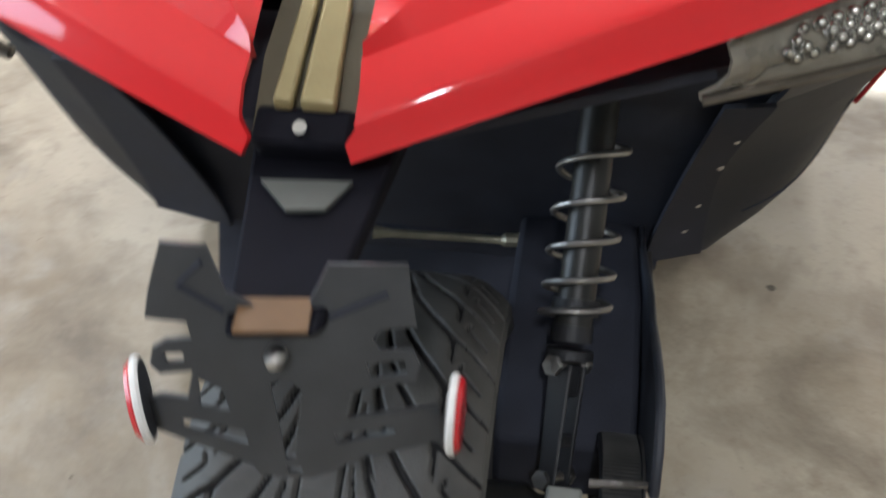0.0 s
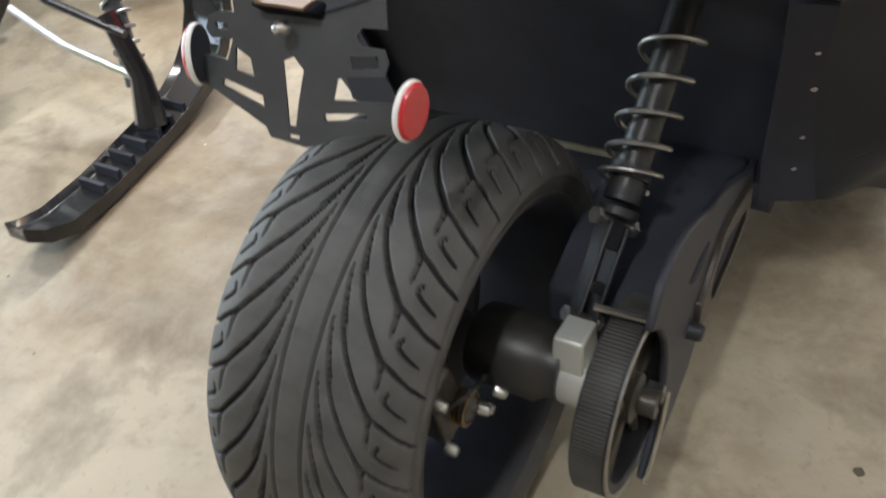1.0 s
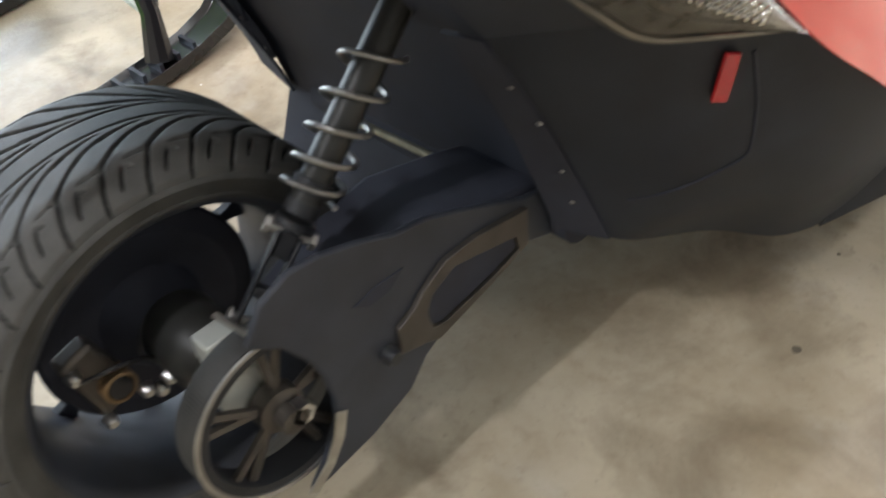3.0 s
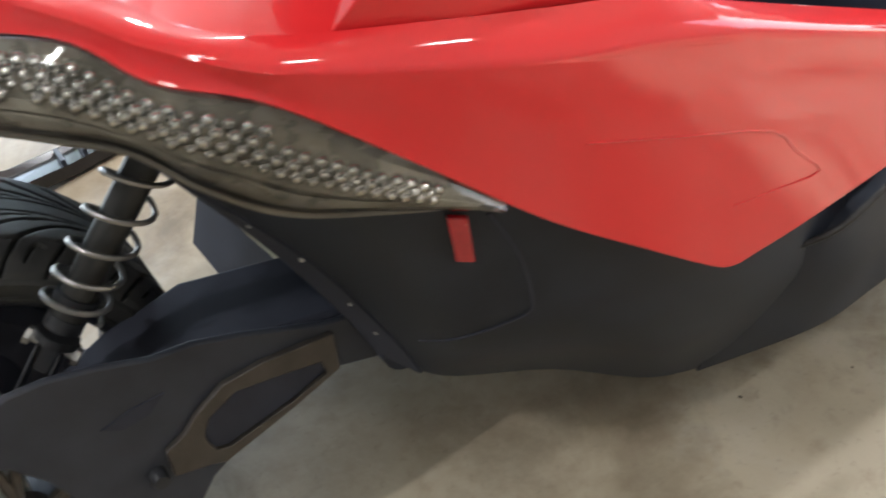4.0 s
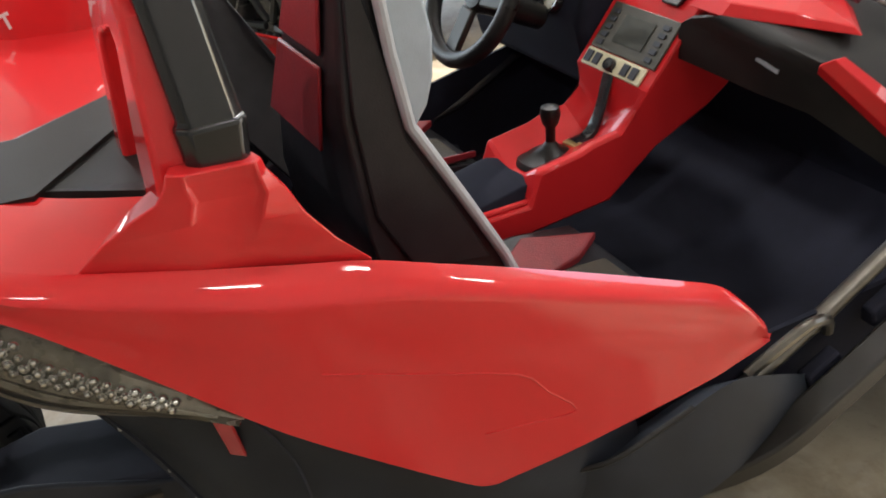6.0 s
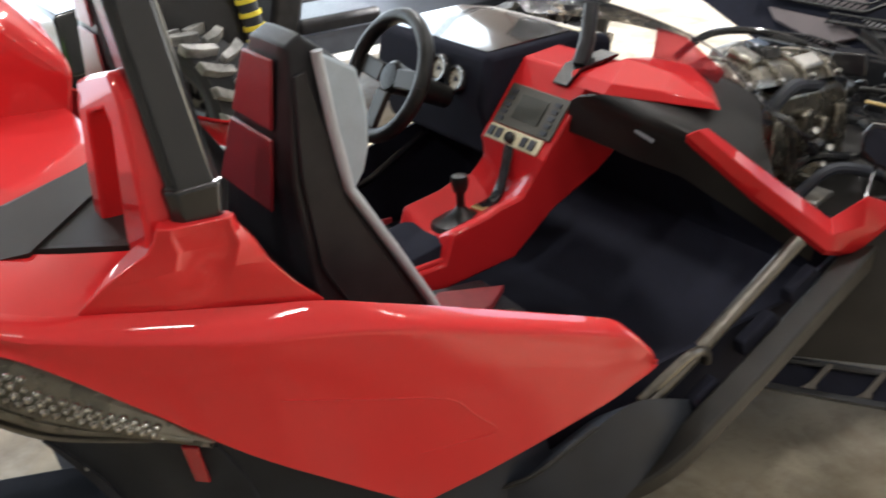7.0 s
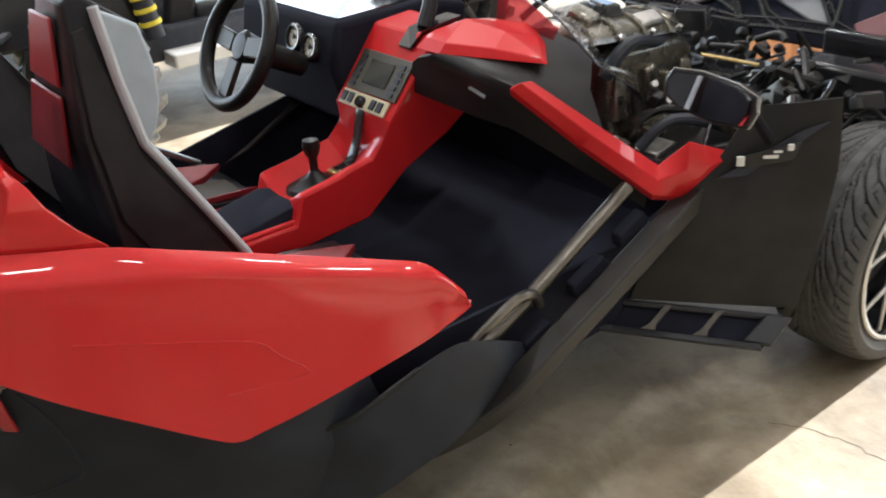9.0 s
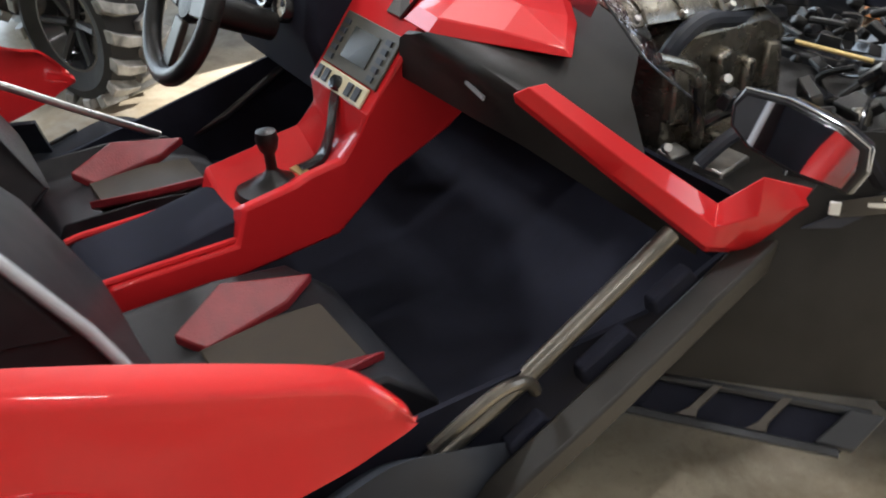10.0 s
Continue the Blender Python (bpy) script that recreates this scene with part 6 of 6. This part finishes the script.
# ---- neighbours on the floor ----
def snowmobile_ski():
    t = thing("snowmobile", "black and lime green snowmobile, front skis on the floor", "snowmobile", (-1.28, 0.5, 0))
    for dx, name in ((0.0, "ski"), (-0.95, "ski")):
        bm = mesh()
        secs = []
        for y, z, w in ((-0.39, 0.10, 0.03), (-0.34, 0.065, 0.05), (-0.26, 0.035, 0.06), (-0.1, 0.02, 0.062), (0.15, 0.02, 0.066), (0.28, 0.03, 0.068)):
            x = dx + 0.13 - (y + 0.42) * 0.20
            secs.append([(x - w, y, z - 0.012), (x - w, y, z + 0.03), (x - w * 0.72, y, z + 0.012), (x + w * 0.72, y, z + 0.012), (x + w, y, z + 0.03), (x + w, y, z - 0.012)])
        # the tip curls up and back over
        for y, z, a, w in ((0.40, 0.055, 25, 0.072), (0.50, 0.115, 45, 0.076), (0.555, 0.19, 68, 0.078), (0.57, 0.26, 95, 0.076), (0.54, 0.33, 125, 0.07), (0.47, 0.385, 145, 0.06)):
            x = dx + 0.13 - (y + 0.42) * 0.20
            ny, nz = -math.sin(radians(a)), math.cos(radians(a))
            secs.append([(x + u * w, y + ny * h, z + nz * h) for u, h in ((-1, -0.012), (-1, 0.03), (-0.72, 0.012), (0.72, 0.012), (1, 0.03), (1, -0.012))])
        skin(bm, secs, True, True)
        sk = part(name, bm, BLACK_GLOSS, t, "gloss black plastic ski", bevel=0.003)
        for k in range(7):
            y = -0.12 + k * 0.065
            x = dx + 0.13 - (y + 0.42) * 0.20
            bm = mesh()
            box(bm, (x, y, 0.045), (0.085, 0.012, 0.03))
            part("ski_rib", bm, BLACK, sk)
        y = 0.16
        x = dx + 0.13 - (y + 0.42) * 0.20
        bm = mesh()
        tube(bm, [(x, y, 0.05), (x - 0.02, y + 0.03, 0.18), (x - 0.10, y + 0.05, 0.34)], [0.045, 0.03, 0.025], 10)
        part("spindle", bm, BLACK_GLOSS, t)
        for z0, z1 in ((0.17, 0.30), (0.30, 0.44)):
            bm = mesh()
            tube(bm, [(x - 0.03, y + 0.03, z0), (x - 0.28, y + 0.02, z0 + 0.06), (x - 0.48, y + 0.04, z1)], 0.012, 8)
            part("a_arm", bm, STEEL if z0 < 0.2 else BLACK_GLOSS, t, "steel suspension arm")
        bm = mesh()
        tube(bm, [(x - 0.06, y + 0.04, 0.14), (x - 0.30, y + 0.25, 0.52)], 0.028, 10)
        part("ski_shock", bm, BLACK, t)
        bm = mesh()
        q0, q1 = Vector((x - 0.09, y + 0.07, 0.2)), Vector((x - 0.26, y + 0.22, 0.46))
        dd = (q1 - q0).normalized()
        e0 = dd.orthogonal().normalized()
        e1 = dd.cross(e0)
        tube(bm, [q0.lerp(q1, i / 96) + (e0 * math.cos(i * 0.5236) + e1 * math.sin(i * 0.5236)) * 0.036 for i in range(97)], 0.005, 6)
        part("ski_spring", bm, STEEL, t)
    bm = mesh()
    skin(bm, [[(-0.62, 0.0 + 0.25 * k, 0.42 + 0.05 * k), (-0.55, -0.06 + 0.25 * k, 0.56 + 0.03 * k), (-0.78, -0.05 + 0.25 * k, 0.72 + 0.04 * k), (-1.0, 0.0 + 0.25 * k, 0.5)] for k in range(3)], True, True)
    part("body_panel", bm, GREEN, t, "lime green body panel", bevel=0.02)
    bm = mesh()
    skin(bm, [[(-0.30, -0.30, 0.10), (-0.36, -0.34, 0.20), (-0.48, -0.31, 0.28), (-0.56, -0.29, 0.12)], [(-0.33, -0.25, 0.10), (-0.37, -0.25, 0.20), (-0.48, -0.24, 0.27), (-0.56, -0.24, 0.12)]], True, True)
    part("belly_panel", bm, GREEN, t, "lime green belly panel", bevel=0.012)
    for k in range(4):
        bm = mesh()
        slab(bm, [(-0.345 - 0.05 * k, -0.345 + 0.012 * k, 0.155 + 0.03 * k), (-0.375 - 0.05 * k, -0.345 + 0.012 * k, 0.16 + 0.03 * k), (-0.40 - 0.05 * k, -0.345 + 0.012 * k, 0.23 + 0.025 * k)], (0, -0.012, 0.0))
        part("black_shard", bm, BLACK_GLOSS, t, "black graphic shard")
    bm = mesh()
    skin(bm, [[(-0.60, 0.1 + 0.25 * k, 0.40), (-0.54, 0.05 + 0.25 * k, 0.50), (-0.9, 0.1 + 0.25 * k, 0.45)] for k in range(2)], True, True)
    part("black_graphic", bm, BLACK_GLOSS, t, bevel=0.01)


snowmobile_ski()


# Lugs far paler than the tyre: sky glare on them is in the colour.
LUGM = material("glare_pale_lug", (0.20, 0.197, 0.185), 0.35, 0.0, 0.75, 14, 0.3, 200)


def knobby_tyre(t, x, y, z, r, half, seed, steer=0):
    first = len(t.children)
    bm = mesh()
    lathe(bm, [(r * 0.52, -half * 0.8), (r * 0.75, -half * 1.02), (r * 0.86, -half * 0.92), (r * 0.89, 0), (r * 0.86, half * 0.92), (r * 0.75, half), (r * 0.55, half * 0.8)], pose(x, y, z), 40)
    ob = part("knobby_tyre", bm, RUBBER_SHADE, t, "black knobby off-road tyre")
    random.seed(seed)
    bm = mesh()
    for k in range(17):
        for q in (1, -1):
            a = 2 * math.pi * (k + (0.5 if q > 0 else 0)) / 17

            def lay(v, da):
                return Vector((x + v * half * q, y + r * 0.86 * math.cos(a + da), z + r * 0.86 * math.sin(a + da)))

            up = Vector((0, math.cos(a + 0.12), math.sin(a + 0.12))) * r * 0.14
            slab(bm, [lay(-0.05, 0.0), lay(0.55, 0.05), lay(1.04, 0.16), lay(1.04, 0.33), lay(0.55, 0.21), lay(-0.05, 0.12)], up)
    bmesh.ops.recalc_face_normals(bm, faces=bm.faces)
    lug = part("tyre_lug", bm, LUGM, ob, bevel=0.004)
    tagged(lug, kind="stuff")
    bm = mesh()
    lathe(bm, [(r * 0.56, -half * 0.7), (r * 0.5, -half * 0.3), (r * 0.5, half * 0.5), (r * 0.57, half * 0.8), (r * 0.52, half * 0.8), (r * 0.42, half * 0.3), (r * 0.15, half * 0.25), (0.0, half * 0.3)], pose(x, y, z), 32)
    rim = part("wheel_rim", bm, BLACK_GLOSS, t, "dark off-road rim")
    for k in range(6):
        bm = mesh()
        a = 2 * math.pi * k / 6
        tube(bm, [(x + half * 0.5, y + r * 0.1 * math.cos(a), z + r * 0.1 * math.sin(a)), (x + half * 0.7, y + r * 0.5 * math.cos(a), z + r * 0.5 * math.sin(a))], r * 0.05, 6)
        part("rim_spoke", bm, FRAME, rim)
    if steer:
        turn = Matrix.Translation((x, y, z)) @ Matrix.Rotation(radians(steer), 4, "Z") @ Matrix.Translation((-x, -y, -z))
        for ob in t.children[first:]:
            for q in (ob, *ob.children):
                q.data.transform(turn)


def side_by_side(x, y, flip, paint, label):
    """An off-road buggy with cage, four wheels and sill."""
    t = thing("off_road_buggy", label, "off-road buggy", (x, y, 0), "parked off-road buggies")
    for wx in (0.0, -1.35):
        for wy in (0.0, 2.1):
            knobby_tyre(t, wx, wy, 0.34, 0.34, 0.13, 5, -68 if wx == 0.0 and wy == 0.0 else 0)
    bm = mesh()
    box(bm, (-0.68, 1.0, 0.42), (1.05, 2.3, 0.16))
    part("chassis", bm, BLACK, t, bevel=0.02)
    bm = mesh()
    box(bm, (-0.10, 1.05, 0.36), (0.16, 1.25, 0.07))
    part("rocker_sill", bm, WHITE, t, "white rocker sill", bevel=0.01)
    bm = mesh()
    skin(bm, [[(dx, yy, z) for dx, z in ((-1.25, 0.55), (-1.2, zt - 0.1), (-0.68, zt), (-0.15, zt - 0.1), (-0.1, 0.55))] for yy, zt in ((1.75, 0.95), (2.1, 0.92), (2.45, 0.78), (2.65, 0.62))], True, True)
    part("front_body", bm, paint, t, "angular front body", bevel=0.02)
    bm = mesh()
    skin(bm, [[(dx, yy, z) for dx, z in ((-1.3, 0.55), (-1.25, zt), (-0.1, zt), (-0.05, 0.55))] for yy, zt in ((-0.5, 0.8), (-0.1, 0.86), (0.35, 0.86))], True, True)
    part("rear_body", bm, BLACK_GLOSS, t, bevel=0.02)
    random.seed(77)
    for k in range(16):
        bm = mesh()
        p0 = Vector((random.uniform(-1.1, -0.02), random.uniform(-0.45, 0.9), random.uniform(0.5, 1.0)))
        d = Vector((random.uniform(-0.3, 0.3), random.uniform(-0.4, 0.4), random.uniform(-0.25, 0.25)))
        tube(bm, rail([p0, p0 + d * 0.5 + Vector((0, 0, random.uniform(-0.06, 0.1))), p0 + d], 4), random.uniform(0.01, 0.03), 8)
        part("frame_tube", bm, random.choice([BLACK_GLOSS, FRAME, FRAME, STEEL]), t)
    for sx in (-1.2, -0.16):
        bm = mesh()
        tube(bm, rail([(sx, 1.9, 0.9), (sx * 0.97, 1.35, 1.62), (sx * 0.97, 0.4, 1.66), (sx, -0.05, 0.85)]), 0.024, 10)
        part("cage_tube", bm, BLACK_GLOSS, t, "black roll cage tube")
    for sx in (-0.95, -0.42):
        bm = mesh()
        box(bm, (sx, 0.62, 0.72), (0.42, 0.16, 0.6), (-14, 0, 0))
        box(bm, (sx, 0.88, 0.5), (0.42, 0.48, 0.14))
        part("bucket_seat", bm, SEAT_BLACK, t, "black bucket seat", bevel=0.03)
    bm = mesh()
    tube(bm, [(0.0, 0.35, 0.50), (-0.06, 0.28, 1.0)], 0.045, 14)
    sh = part("shock_cover", bm, BLACK, t, "black spring with yellow bands")
    for k in range(7):
        bm = mesh()
        f = 0.12 + k * 0.12
        c = Vector((0.0, 0.35, 0.50)).lerp(Vector((-0.06, 0.28, 1.0)), f)
        tube(bm, [c, c + Vector((-0.002, -0.003, 0.02))], 0.052, 14)
        part("yellow_band", bm, YELLOW, sh, "yellow band")
    return t


side_by_side(-2.25, 1.62, 1, WHITE, "white and black off-road buggy with knobby tyres and yellow-banded springs")
side_by_side(-4.3, 2.3, 1, RED, "red off-road buggy with black roll cage and knobby tyres")

# orange cart added ahead of the roadster, as the orange patch under the hood
t = thing("orange_utility_cart", "low orange cart shape added to show as an orange patch", "utility cart", (-0.94, 4.9, 0))
bm = mesh()
skin(bm, [[(-0.34, yy, 0.05), (-0.32, yy, zt), (0.32, yy, zt), (0.34, yy, 0.05)] for yy, zt in ((-0.35, 0.34), (-0.25, 0.46), (0.5, 0.5))], True, True)
part("body", bm, ORANGE, t, "orange painted body", bevel=0.03)
for sx in (-0.24, 0.24):
    bm = mesh()
    lathe(bm, [(0.0, -0.09), (0.2, -0.09), (0.23, -0.05), (0.23, 0.05), (0.2, 0.09), (0.0, 0.09)], pose(sx, 0.9, 0.23), 28)
    part("cart_wheel", bm, RUBBER, t)
bm = mesh()
box(bm, (0, 0.75, 0.45), (0.6, 0.5, 0.1))
part("deck", bm, BLACK, t, bevel=0.02)

# floor cracks and spots
CRK = material("crack_shadow", (0.10, 0.085, 0.06), 0.9, 0.0, 0.2, 20)
for pts_ in ([(0.92, 2.17, 0), (1.0, 2.22, 0), (1.10, 2.25, 0), (1.16, 2.24, 0), (1.28, 2.27, 0), (1.36, 2.33, 0), (1.6, 2.36, 0)],):
    bm = mesh()
    q = [Vector(p) + Vector((0, random.uniform(-0.006, 0.006), 0)) for p in line(pts_, 40)]
    skin(bm, [[p + Vector((0, -0.0014, 0.0005)) for p in q], [p + Vector((0, 0.0014, 0.0005)) for p in q]])
    tagged(part("floor_crack", bm, CRK), "thin dark crack in the concrete", "crack", "", "structure")
random.seed(21)
for k, (x, y, r) in enumerate([(0.633, 0.317, 0.011), (0.666, 0.844, 0.009), (0.9, 0.6, 0.006)] + [(random.uniform(0.4, 1.6), random.uniform(-0.4, 1.8), random.uniform(0.002, 0.005)) for _ in range(14)] + [(random.uniform(-1.3, -0.4), random.uniform(-0.6, 0.8), random.uniform(0.002, 0.004)) for _ in range(8)]):
    bm = mesh()
    n = 9
    vs = [bm.verts.new((x + r * random.uniform(0.7, 1.2) * math.cos(2 * math.pi * i / n), y + r * random.uniform(0.7, 1.2) * math.sin(2 * math.pi * i / n), 0.0008)) for i in range(n)]
    bm.faces.new(vs)
    tagged(part("floor_speck", bm, CRK if k % 3 != 2 else WHITE), "small speck on the concrete floor", "speck", "floor specks", "structure")
